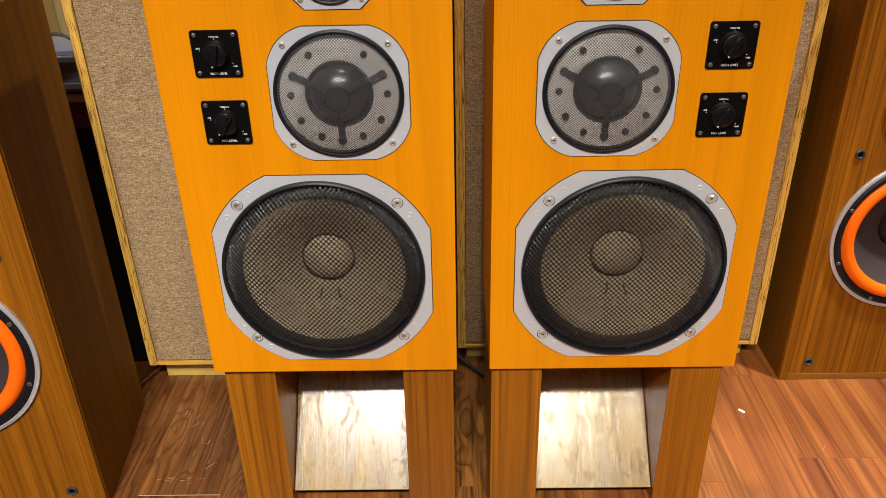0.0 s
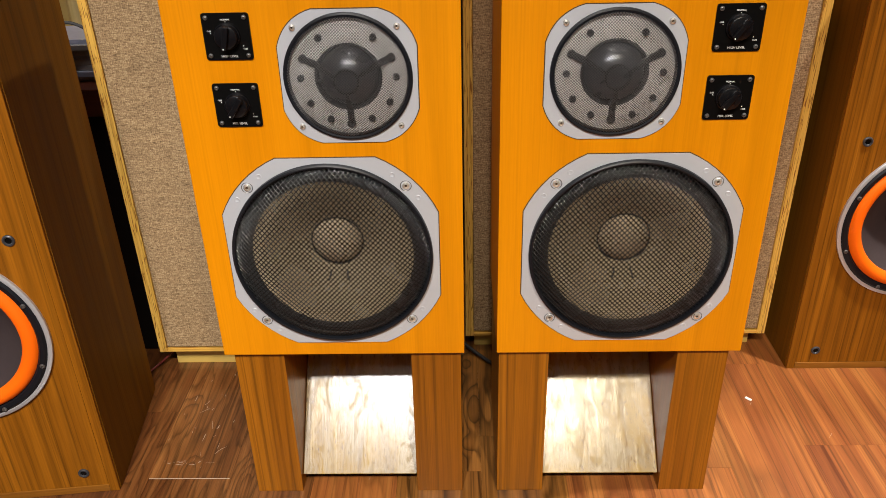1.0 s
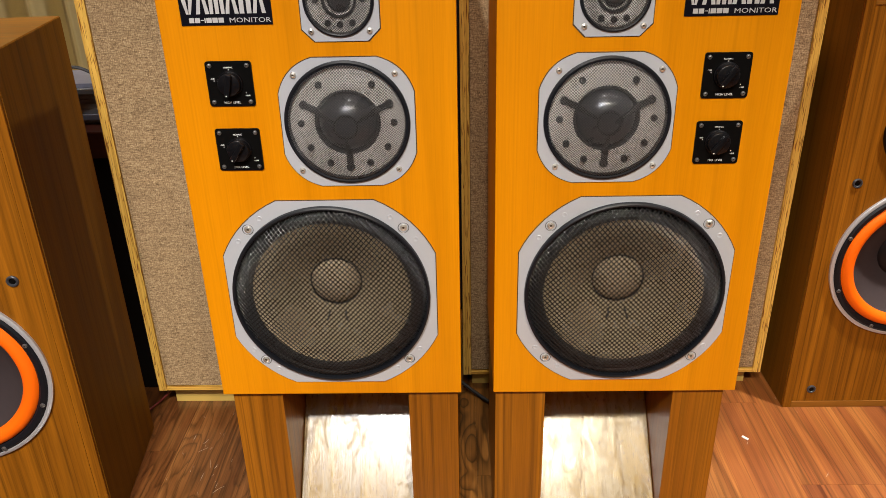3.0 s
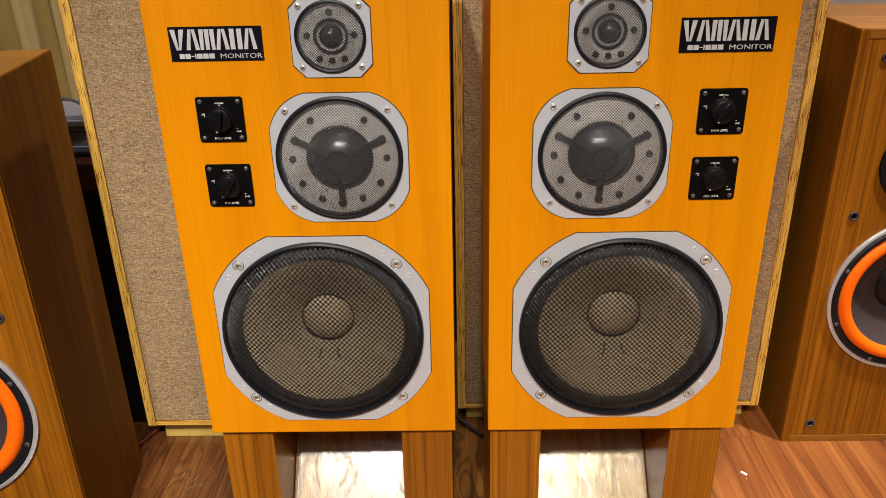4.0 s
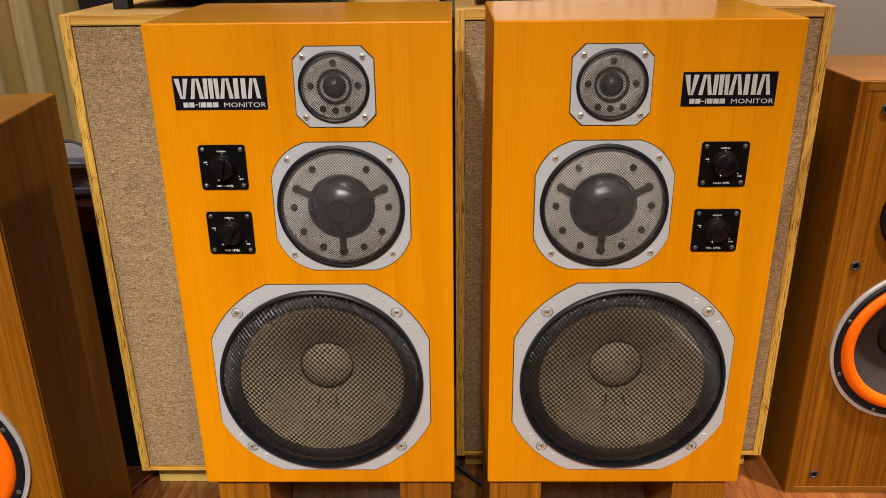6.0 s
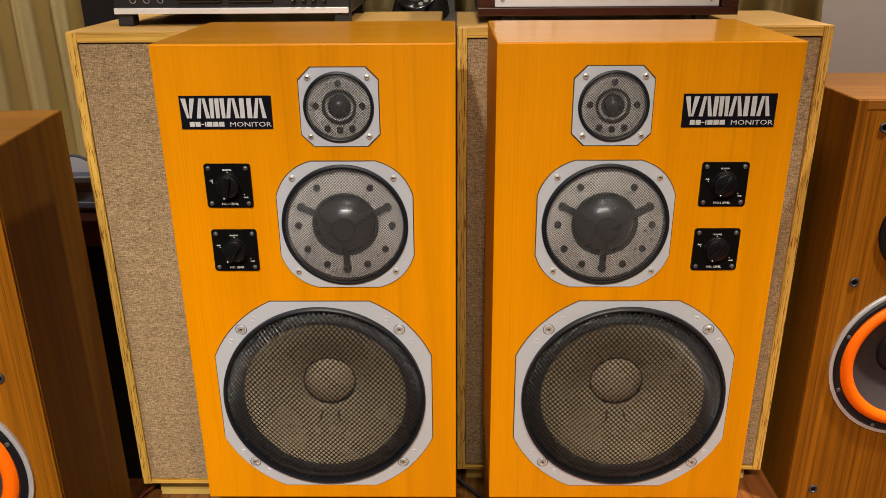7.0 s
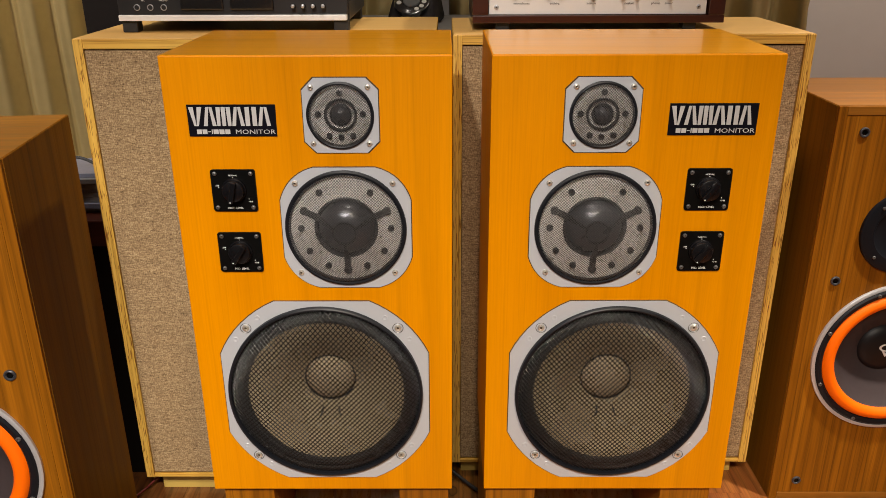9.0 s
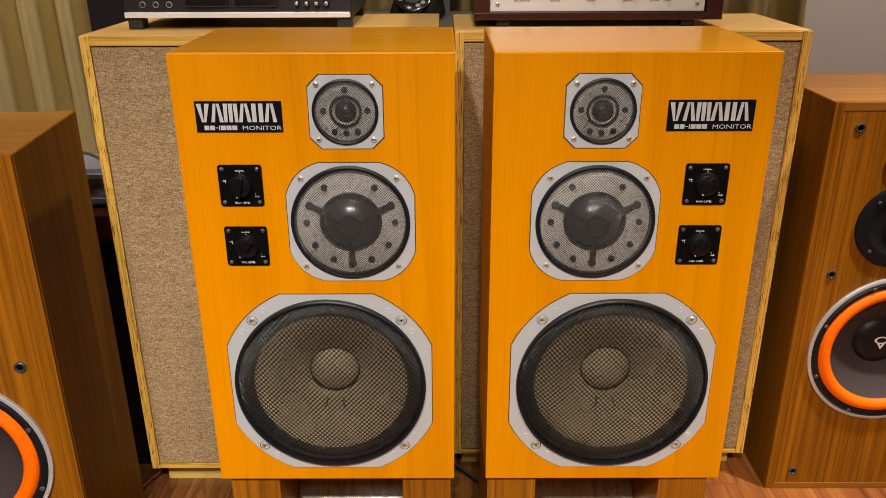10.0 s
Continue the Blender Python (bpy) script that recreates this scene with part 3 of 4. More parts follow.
def badge(cx, cz, parent):
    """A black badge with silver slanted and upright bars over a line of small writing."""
    hw, hh = 0.0610, 0.0222
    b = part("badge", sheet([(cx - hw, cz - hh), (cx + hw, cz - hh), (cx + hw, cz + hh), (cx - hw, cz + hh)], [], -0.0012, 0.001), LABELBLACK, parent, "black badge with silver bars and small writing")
    top, bot = cz + 0.0188, cz - 0.0075
    # each bar: left and right at the top, left and right at the foot, in parts of its block
    fan = ((0.02, 0.36, 0.34, 0.49), (0.64, 0.98, 0.51, 0.66))
    peak = ((0.26, 0.485, 0.0, 0.30), (0.515, 0.74, 0.70, 1.0))
    broad = ((0.02, 0.30, 0.02, 0.24), (0.36, 0.64, 0.38, 0.62), (0.70, 0.98, 0.76, 0.98))
    twin = ((0.05, 0.40, 0.05, 0.40), (0.60, 0.95, 0.60, 0.95))
    x = cx - 0.0590
    for bars, wide in ((fan, 0.0190), (peak, 0.0175), (broad, 0.0205), (peak, 0.0175), (twin, 0.0175), (peak, 0.0175)):
        for ta, tb, fa, fb in bars:
            pts = [(x + fa * wide, bot), (x + fb * wide, bot), (x + tb * wide, top), (x + ta * wide, top)]
            part("badge_block", sheet(pts, [], -0.0018, -0.0011), LABELSILVER, b)
        x += wide + 0.0006
    z0 = cz - 0.0188
    px = cx - 0.0500
    for wide, za, zb in ((0.0066, 0.0, 0.0064), (0.0066, 0.0, 0.0064), (0.0040, 0.0027, 0.0037), (0.0014, 0.0, 0.0064)) + ((0.0070, 0.0, 0.0064),) * 3:
        part("badge_bar", sheet([(px, z0 + za), (px + wide, z0 + za), (px + wide, z0 + zb), (px, z0 + zb)], [], -0.0016, -0.0011), LABELSILVER, b)
        px += wide + 0.0011
    words("MONITOR", cx + 0.0312, z0, -0.0016, 0.0064, LABELSILVER, b, squash=1.34)
    return b


def main_speaker(x_left, mirror, z0):
    """Local origin at the middle of the bottom front edge; mirror puts tweeter and midrange on the other side."""
    s = -1 if mirror else 1
    top = empty("speaker", pose(x_left + BW / 2, 0, z0), "honey-coloured wooden three-way speaker on a wooden stand", "speaker", "pair of honey wood speakers")
    wx, wz, wr = -0.001 * s, 0.1870, 0.1530
    mx, mz, mr = 0.0440 * s, 0.4655, 0.0880
    tx, tz, tr = 0.0440 * s, 0.6315, 0.0465
    bm = holed_box(-BW / 2, BW / 2, 0, BD, 0, BH, 0.0016, [(wx, wz, wr - 0.004), (mx, mz, mr - 0.003), (tx, tz, tr - 0.002)])
    part("cabinet", bm, HONEY, top)
    part("top_veneer", box(-BW / 2 + 0.0018, BW / 2 - 0.0018, 0.0018, BD - 0.0018, BH - 0.0004, BH + 0.0006), HONEY_TOP_SHEEN, top, "glossy honey top veneer, lightened for its sheen")

    # woofer
    w = driver_front("woofer", lambda g: clipped_square(wx + 0.0015 * s, wz, 0.1612, 0.1610, 0.1765, g), wx, wz, wr - 0.004, top, "silver-framed woofer behind a black wire grille")
    part("rim", lathe([(wr + 0.0005, -0.0005), (wr, -0.0065), (wr - 0.002, -0.0078), (wr - 0.0045, -0.0070), (wr - 0.006, 0.004), (wr - 0.004, 0.006)], wx, wz, -0.0022, 96), BLACKRING, w, "black grille rim", smooth=True)
    part("basket", lathe([(wr - 0.004, 0.0), (wr - 0.008, 0.006), (0.138, 0.006)], wx, wz, 0.0, 72), RUBBER, w, smooth=True)
    part("surround", lathe([(0.141, 0.006), (0.137, -0.001), (0.130, -0.0035), (0.1255, -0.002), (0.1225, 0.003)], wx, wz, 0.0, 72), RUBBER, w, smooth=True)
    part("cone", lathe([(0.1235, 0.0010), (0.108, 0.0085), (0.090, 0.0180), (0.070, 0.0300), (0.053, 0.0410), (0.040, 0.050)], wx, wz, 0.0, 72), CONE, w, "grey paper cone", smooth=True)
    part("dust_cap", lathe([(0.0395, 0.050), (0.0370, 0.0455), (0.029, 0.0385), (0.017, 0.0335), (0, 0.0315)], wx, wz, 0.0, 48), CAP, w, "pale grey dust cap", smooth=True)
    part("cap_ring", lathe([(0.0418, 0.0485), (0.0415, 0.0470), (0.0403, 0.0470), (0.0398, 0.050)], wx, wz, 0.0, 48), RUBBER, w, smooth=True)
    for dx in (-0.013, 0.013):
        lead = tube([(wx + dx, 0.040, wz - 0.050), (wx + dx * 1.1, 0.030, wz - 0.056), (wx + dx * 1.3, 0.030, wz - 0.063)], 0.0016, 6)
        part("lead", lead, RUBBER, w)
    wire_mesh("grille", wx, wz, wr - 0.0045, 0.0056, 0.00088, woofer_height, WIRE, w, 47, 28)
    for sx in (-1, 1):
        for sz in (-1, 1):
            # The ring's dark colour stands for shade in the screw's counterbore.
            part("screw_well", lathe([(0.0086, -0.0003), (0.0082, -0.0006), (0.0066, 0.0006), (0.0066, 0.001)], wx + sx * 0.1165, wz + sz * 0.1165, -0.0022, 28), WELL, w, "dark ring painting the shade of a countersink", smooth=True)
            screw("frame_screw", wx + sx * 0.1165, wz + sz * 0.1165, -0.0016, 0.0059, SCREW, w)
            for da in (-9, 9):
                a = math.atan2(sz, sx) + radians(da)
                part("dimple", lathe([(0.0042, 0), (0.0036, -0.0007), (0.0026, -0.0003), (0, 0.0)], wx + 0.1655 * math.cos(a), wz + 0.1655 * math.sin(a), -0.0022, 14), SILVER, w, smooth=True)

    # midrange
    m = driver_front("midrange", lambda g: soft_square(mx + 0.0012 * s, mz - 0.0008, 0.0937, 0.0926, 0.0440, 0.1066, g), mx, mz, mr - 0.003, top, "silver-framed midrange dome behind fine mesh")
    part("rim", lathe([(mr + 0.0005, -0.0005), (mr, -0.0032), (mr - 0.0025, -0.0042), (mr - 0.0062, -0.0030), (mr - 0.0075, 0.004)], mx, mz, -0.0022, 72), BLACKRING, m, "black rim", smooth=True)
    part("face_plate", lathe([(mr - 0.002, 0.0015), (0.047, 0.0015), (0.044, 0.006)], mx, mz, 0.0, 64), ALLOY, m, "bright alloy face plate", smooth=True)
    part("dome_well", lathe([(0.0465, 0.0012), (0.0450, -0.0002), (0.0435, 0.0004), (0.041, 0.0075), (0.038, 0.0085)], mx, mz, 0.0, 56), RUBBER, m, smooth=True)
    part("dome", lathe([(0.041, 0.0085), (0.038, 0.000), (0.032, -0.0075), (0.023, -0.0135), (0.012, -0.0168), (0, -0.0178)], mx, mz, 0.0, 56), DOME, m, "dark metal dome", smooth=True)
    for deg in (90 + 66, 90 - 66, -90):
        a = radians(deg)
        arm = bmesh.new()
        rings = []
        for r, hw2, yy in ((0.0175, 0.0019, -0.0230), (0.030, 0.0030, -0.0175), (0.046, 0.0046, -0.0045), (0.066, 0.0042, -0.0022)):
            ring = []
            for side, dy in ((-1, 0), (1, 0), (1, 0.0035), (-1, 0.0035)):
                px, pz = mx + r * math.cos(a) - side * hw2 * math.sin(a), mz + r * math.sin(a) + side * hw2 * math.cos(a)
                ring.append(arm.verts.new((px, yy + dy, pz)))
            rings.append(ring)
        for ra, rb in zip(rings, rings[1:]):
            for j in range(4):
                arm.faces.new((ra[j], ra[(j + 1) % 4], rb[(j + 1) % 4], rb[j]))
        arm.faces.new(rings[0])
        arm.faces.new(rings[-1])
        bmesh.ops.recalc_face_normals(arm, faces=arm.faces[:])
        part("shield_arm", arm, SPIDER, m)
    part("shield_ring", lathe([(0.0180, -0.0205), (0.0175, -0.0240), (0.0150, -0.0240), (0.0145, -0.0205)], mx, mz, 0.0, 40, True), SPIDER, m, smooth=True)
    for deg in (56, 124, 0, 180, -33, -147, -64, -116, 90 + 66, 90 - 66, -90):
        a = radians(deg)
        r = 0.0060 if deg in (156, 24, -90) else 0.0048
        part("bolt", lathe([(r, 0.002), (r, -0.0015), (r * 0.75, -0.0028), (r * 0.5, -0.0028), (r * 0.45, -0.0010), (0, -0.0010)], mx + 0.0655 * math.cos(a), mz + 0.0655 * math.sin(a), 0.0, 18), SPIDER, m, smooth=True)
    wire_mesh("grille", mx, mz, mr - 0.005, 0.0027, 0.00036, mid_height, FINEWIRE, m, 43, 16, -0.002)
    for sx in (-1, 1):
        for sz in (-1, 1):
            screw("frame_screw", mx + sx * 0.0695, mz + sz * 0.0690, -0.0022, 0.0045, SCREW, m)

    # tweeter
    t = driver_front("tweeter", lambda g: chamfered(tx + 0.0008 * s, tz - 0.0004, 0.0520, 0.0165, g), tx, tz, tr - 0.002, top, "silver-framed tweeter behind fine mesh")
    part("rim", lathe([(tr + 0.0005, -0.0005), (tr, -0.0026), (tr - 0.002, -0.0034), (tr - 0.0040, -0.0026), (tr - 0.005, 0.004)], tx, tz, -0.0022, 56), BLACKRING, t, "black rim", smooth=True)
    part("face_plate", lathe([(tr - 0.001, 0.0015), (0.0225, 0.0015), (0.0185, 0.004), (0.0125, 0.0045)], tx, tz, 0.0, 56), ALLOY, t, "bright alloy face plate", smooth=True)
    part("dome_well", lathe([(0.0232, 0.0016), (0.0226, -0.0014), (0.0205, -0.0014), (0.0190, 0.0032)], tx, tz, 0.0, 40), SPIDER, t, "black ring round the dome", smooth=True)
    part("dome_surround", lathe([(0.0155, 0.0043), (0.0150, 0.0010), (0.0130, 0.0005), (0.0120, 0.0040)], tx, tz, 0.0, 40), SPIDER, t, smooth=True)
    part("dome", lathe([(0.0128, 0.0045), (0.0112, -0.0010), (0.0085, -0.0040), (0.0045, -0.0060), (0, -0.0066)], tx, tz, 0.0, 36), DOME, t, "small dark dome", smooth=True)
    for dx, dz in ((0, 0.031), (-0.031, 0.0015), (0.031, 0.0015), (-0.0165, -0.029), (0, -0.031), (0.0165, -0.029)):
        part("bolt", lathe([(0.0043, 0.002), (0.0043, -0.0008), (0.003, -0.0018), (0.002, -0.0018), (0.0018, -0.0003), (0, -0.0003)], tx + dx, tz + dz, 0.0, 16), SPIDER, t, smooth=True)
    wire_mesh("grille", tx, tz, tr - 0.0035, 0.0025, 0.00036, tweeter_height, FINEWIRE, t, 45, 12, -0.002)
    for sx in (-1, 1):
        for sz in (-1, 1):
            screw("frame_screw", tx + sx * 0.0390, tz + sz * 0.0392, -0.0022, 0.0042, SCREW, t)

    level_control(-0.113 * s, 0.5240, "HIGH LEVEL", top, 12 if not mirror else 36)
    level_control(-0.113 * s, 0.4290, "MID. LEVEL", top, 34 if not mirror else 36)
    badge(-0.106 * s + (0.002 if mirror else 0), 0.6250, top)
    return top


ZS = 0.319
main_speaker(-0.3975, False, ZS)
main_speaker(0.0525, True, ZS)


# ---------------- wooden stands ----------------
def stand(x0, x1, lean):
    """Two board legs with a back-leaning pale board between them."""
    cx = (x0 + x1) / 2
    st = empty("speaker_stand", pose(cx, 0.010, 0), "brown wooden speaker stand with a pale leaning board", "speaker stand", "pair of speaker stands")
    h, leg = ZS - 0.002, 0.083
    for a, b in ((x0 - cx, x0 - cx + leg), (x1 - cx - leg, x1 - cx)):
        ob = part("leg", box(0, b - a, 0, 0.27, 0.0, h, 0.0012), STANDWOOD, st)
        ob.location = (a, 0, 0)
    w = x1 - x0 - 2 * leg
    brd = part("leaning_board", box(-w / 2 + 0.001, w / 2 - 0.001, 0, 0.016, 0, 0.37, 0.001), PALEBOARD, st, "pale glossy board with scuffs")
    brd.matrix_basis = pose(0, 0.012, 0.030, -lean)
    return st


stand(-0.3845, -0.0065, 42.5)
stand(0.0565, 0.4345, 44.5)


# ---------------- large cloth-fronted speakers behind ----------------
def cloth_speaker(x0, x1, y0, y1, z0, z1):
    cx = (x0 + x1) / 2
    sp = empty("cloth_speaker", pose(cx, y0, 0), "large plywood speaker with brown woven cloth front", "speaker", "pair of cloth-fronted speakers")
    t, d, w = 0.0175, y1 - y0, x1 - x0
    for a in (-w / 2, w / 2 - t):
        part("side_panel", box(a, a + t, 0, d, z0, z1, 0.001), PLY_UP, sp, "plywood side with layered edge")
    part("top_panel", box(-w / 2 + t, w / 2 - t, 0.0015, d, z1 - t, z1 - 0.0006, 0.0008), PLY_FLAT, sp, "plywood top")
    part("top_veneer", box(-w / 2 + 0.0015, w / 2 - 0.0015, 0.0025, d - 0.001, z1 - 0.0004, z1 + 0.0012, 0.0004), PLYFACE, sp, "pale wood veneer")
    part("bottom_panel", box(-w / 2 + t, w / 2 - t, 0.0015, d, z0, z0 + 0.0085, 0.0008), PLY_FLAT, sp, "plywood bottom")
    part("back_panel", box(-w / 2 + t, w / 2 - t, d - 0.018, d - 0.001, z0 + 0.0085, z1 - t), PLY_FLAT, sp)
    part("cloth_front", box(-w / 2 + t + 0.0008, w / 2 - t - 0.0008, 0.003, 0.030, z0 + 0.0125, z1 - t - 0.0028, 0.0015, 2), CLOTH, sp, "brown woven grille cloth")
    part("plinth", box(-w / 2 + 0.020, w / 2 - 0.020, 0.036, d - 0.03, 0.0, z0 - 0.0220, 0.001), PINE, sp, "pale pine plinth")
    part("spacer", box(-w / 2 + 0.05, w / 2 - 0.05, 0.055, d - 0.05, z0 - 0.0220, z0 - 0.0003), AMPBLACK, sp)
    return sp


cloth_speaker(-0.678, -0.026, 0.370, 0.735, 0.056, 1.008)
cloth_speaker(0.004, 0.678, 0.430, 0.735, 0.050, 1.006)


# ---------------- walnut floor speakers with orange surrounds ----------------
def orange_speaker(m, flip):
    """Local origin at the bottom front corner next to the pair; it extends along +x (or -x if flipped)."""
    s = -1 if flip else 1
    W, H, D = 0.418, 0.885, 0.300
    sp = empty("walnut_speaker", m, "walnut veneer floor speaker with orange woofer surround", "speaker", "pair of walnut speakers")

    def span(a, b):
        return (min(s * a, s * b), max(s * a, s * b))
    cx, cz, R = s * (W / 2 - 0.004), 0.360, 0.169
    part("cabinet", holed_box(*span(0, W), 0.004, D, 0, H, 0.0015, [(cx, cz, 0.140)]), WALNUT, sp)
    part("top_veneer", box(*span(0.001, W - 0.001), 0.0062, D - 0.001, H - 0.0004, H + 0.0006), WALNUT_FLAT, sp)
    part("side_veneer", box(*span(-0.0010, 0.0004), 0.0068, D - 0.001, 0.001, H - 0.001), WALNUT_SHADED, sp, "brown side veneer with its shade in the colour")
    e = 0.017
    part("front_edge", box(*span(0, e), 0, 0.0055, 0, H, 0.0012), WALNUT, sp)
    part("front_edge", box(*span(W - e, W), 0, 0.0055, 0, H, 0.0012), WALNUT, sp)
    part("front_edge", box(*span(e + 0.0003, W - e - 0.0003), 0, 0.0055, 0.0003, 0.0162, 0.0010), WALNUT_FLAT, sp, "bottom edge with a worn corner line")
    part("front_edge", box(*span(e, W - e), 0, 0.0055, H - e, H, 0.0012), WALNUT_FLAT, sp)
    xa, xb = span(e + 0.0005, W - e - 0.0005)
    za, zb = 0.0172, H - e - 0.0005
    part("baffle", sheet([(xa, za), (xb, za), (xb, zb), (xa, zb)], [(cx, cz, 0.140)], 0.0008, 0.0038), WALNUT, sp)
    for x in (0.055, W - 0.055):
        for z in (0.049, 0.534, 0.836):
            sock = part("grille_socket", lathe([(0.0098, 0), (0.0094, -0.0022), (0.0080, -0.0032), (0.0062, -0.0028), (0.0052, -0.0008)], s * x, z, 0.0008, 24), SOCKET, sp, "dark grille socket", smooth=True)
            part("socket_hole", lathe([(0.0056, -0.0008), (0.0030, -0.0003), (0, -0.0002)], s * x, z, 0.0008, 20), PLATE, sock, smooth=True)
    wf = part("woofer", lathe([(R - 0.0075, -0.0055), (R - 0.012, -0.0085), (0.150, -0.0075), (0.146, -0.003), (0.142, 0.0006)], cx, cz, 0.0, 80), BLACKRING, sp, "black-framed woofer with orange surround", smooth=True)
    part("bright_rim", lathe([(R, 0.0006), (R, -0.0045), (R - 0.002, -0.0060), (R - 0.0065, -0.0062), (R - 0.008, -0.005)], cx, cz, 0.0, 80), CHROME, wf, "bright metal rim", smooth=True)
    part("orange_surround", lathe([(0.147, -0.003), (0.144, -0.0085), (0.137, -0.0125), (0.129, -0.0120), (0.123, -0.007), (0.120, -0.001)], cx, cz, 0.0, 80), ORANGE, wf, "bright orange foam surround", smooth=True)
    part("cone", lathe([(0.1215, -0.003), (0.118, 0.004), (0.095, 0.017), (0.070, 0.032), (0.050, 0.046)], cx, cz, 0.0, 72), DARKCONE, wf, "dark purplish cone", smooth=True)
    part("dust_cap", lathe([(0.053, 0.044), (0.049, 0.038), (0.036, 0.0325), (0.018, 0.0295), (0, 0.0285)], cx, cz, 0.0, 48), DARKCAP, wf, "black dust cap with a small white emblem", smooth=True)
    em = lathe([(0.0150, 0), (0.0150, -0.0012), (0.0105, -0.0012), (0.0105, 0)], 0, 0, 0, 32, True)
    for v in em.verts:
        v.co.z *= 0.58
    bmesh.ops.translate(em, vec=(cx, 0.0283, cz + 0.007), verts=em.verts[:])
    part("emblem", em, WHITEINK, wf, "white ring emblem")
    part("emblem", sheet([(cx - 0.0085, cz - 0.0005), (cx, cz - 0.0145), (cx + 0.0085, cz - 0.0005), (cx + 0.0038, cz - 0.0005), (cx, cz - 0.0072), (cx - 0.0038, cz - 0.0005)], [], 0.0270, 0.0290), WHITEINK, wf)
    for k in range(8):
        a = radians(22.5 + 45 * k)
        screw("frame_screw", cx + 0.1555 * math.cos(a), cz + 0.1555 * math.sin(a), -0.0078, 0.0042, BLACKSCREW, wf)
    mxx, mzz, mr = s * (W / 2 - 0.040), 0.638, 0.086
    md = part("midrange", lathe([(mr, 0.0008), (mr - 0.001, -0.0050), (mr - 0.006, -0.0065), (0.060, -0.0055), (0.056, -0.002), (0.030, 0.0006), (0.026, 0.0004)], mxx, mzz, 0.0, 64), BLACKRING, sp, "black midrange driver", smooth=True)
    part("cap", lathe([(0.030, 0.0004), (0.024, -0.006), (0.010, -0.0095), (0, -0.010)], mxx, mzz, 0.0, 40), DARKCAP, md, smooth=True)
    for k in range(4):
        a = radians(45 + 90 * k)
        screw("frame_screw", mxx + 0.072 * math.cos(a), mzz + 0.072 * math.sin(a), -0.006, 0.0036, BLACKSCREW, md)
    tw = part("tweeter", lathe([(0.052, 0.0008), (0.051, -0.004), (0.046, -0.0055), (0.030, -0.004), (0.018, 0.0)], s * (W / 2 - 0.040), 0.772, 0.0, 56), BLACKRING, sp, "black tweeter", smooth=True)
    part("cap", lathe([(0.019, 0.0004), (0.014, -0.006), (0, -0.009)], s * (W / 2 - 0.040), 0.772, 0.0, 32), DARKCAP, tw, smooth=True)
    return sp


orange_speaker(pose(-0.647, 0.014, 0, 0, 0, 6.5), True)
orange_speaker(pose(0.713, 0.366, 0, 0, 0, 0), False)


# ---------------- cassette deck on the cloth speaker ----------------
def deck():
    x0, x1, y0, z = -0.620, -0.188, 0.455, 1.0095
    dk = empty("cassette_deck", pose((x0 + x1) / 2, y0, z), "black cassette deck with a silver bottom strip", "cassette deck")
    w = x1 - x0
    part("case", box(-w / 2 + 0.004, w / 2 - 0.002, 0.012, 0.30, 0.021, 0.135, 0.002), AMPBLACK, dk)
    part("front_panel", box(-w / 2, w / 2 - 0.004, 0.0, 0.0125, 0.0325, 0.135, 0.0015), AMPBLACK, dk, "black front panel")
    part("silver_strip", box(-w / 2, w / 2 - 0.006, -0.004, 0.0120, 0.0215, 0.0318, 0.0012), AMPSILVER, dk, "silver strip along the bottom")
    for a in (-w / 2 + 0.002, w / 2 - 0.032):
        for yy in (0.004, 0.24):
            part("foot", box(a, a + 0.028, yy, yy + 0.030, 0.0, 0.0212, 0.002), RUBBER, dk, "black rubber foot")
    for x in (-0.180, -0.155, -0.130):
        part("jack", lathe([(0.0058, 0), (0.0056, -0.0026), (0.0046, -0.0028), (0.0042, 0.0), (0, 0.0)], x, 0.0455, 0.0, 24), CHROME, dk, "headphone jack ring", smooth=True)
        part("jack_hole", lathe([(0.0044, -0.0012), (0, -0.0012)], x, 0.0455, 0.0, 16), RUBBER, dk)
    words("MIC", -0.1675, 0.0565, -0.0004, 0.0030, WHITEINK, dk)
    words("PHONES", -0.130, 0.0565, -0.0004, 0.0030, WHITEINK, dk)
    for x in (-0.098, -0.005):
        part("cassette_door", box(x, x + 0.080, -0.006, 0.001, 0.041, 0.118, 0.0025), AMPDARK, dk, "dark glossy cassette door")
    for k in range(4):
        x = 0.112 + 0.0185 * k
        part("small_knob", lathe([(0.0046, 0), (0.0044, -0.010), (0.0034, -0.0115), (0, -0.0115)], x, 0.047, 0.0, 24), AMPDARK, dk, "small black knob", smooth=True)
        part("knob_dot", lathe([(0.0036, 0), (0.0034, -0.0008), (0.0018, -0.0016), (0, -0.0018)], x, 0.0478, -0.0112, 18), CHROME, dk, "bright knob face", smooth=True)
    for x, ww in ((0.120, 0.018), (0.157, 0.020)):
        part("print_bar", box(x - ww / 2, x + ww / 2, -0.0006, 0.0002, 0.0605, 0.0615), WHITEINK, dk)
    return dk


deck()


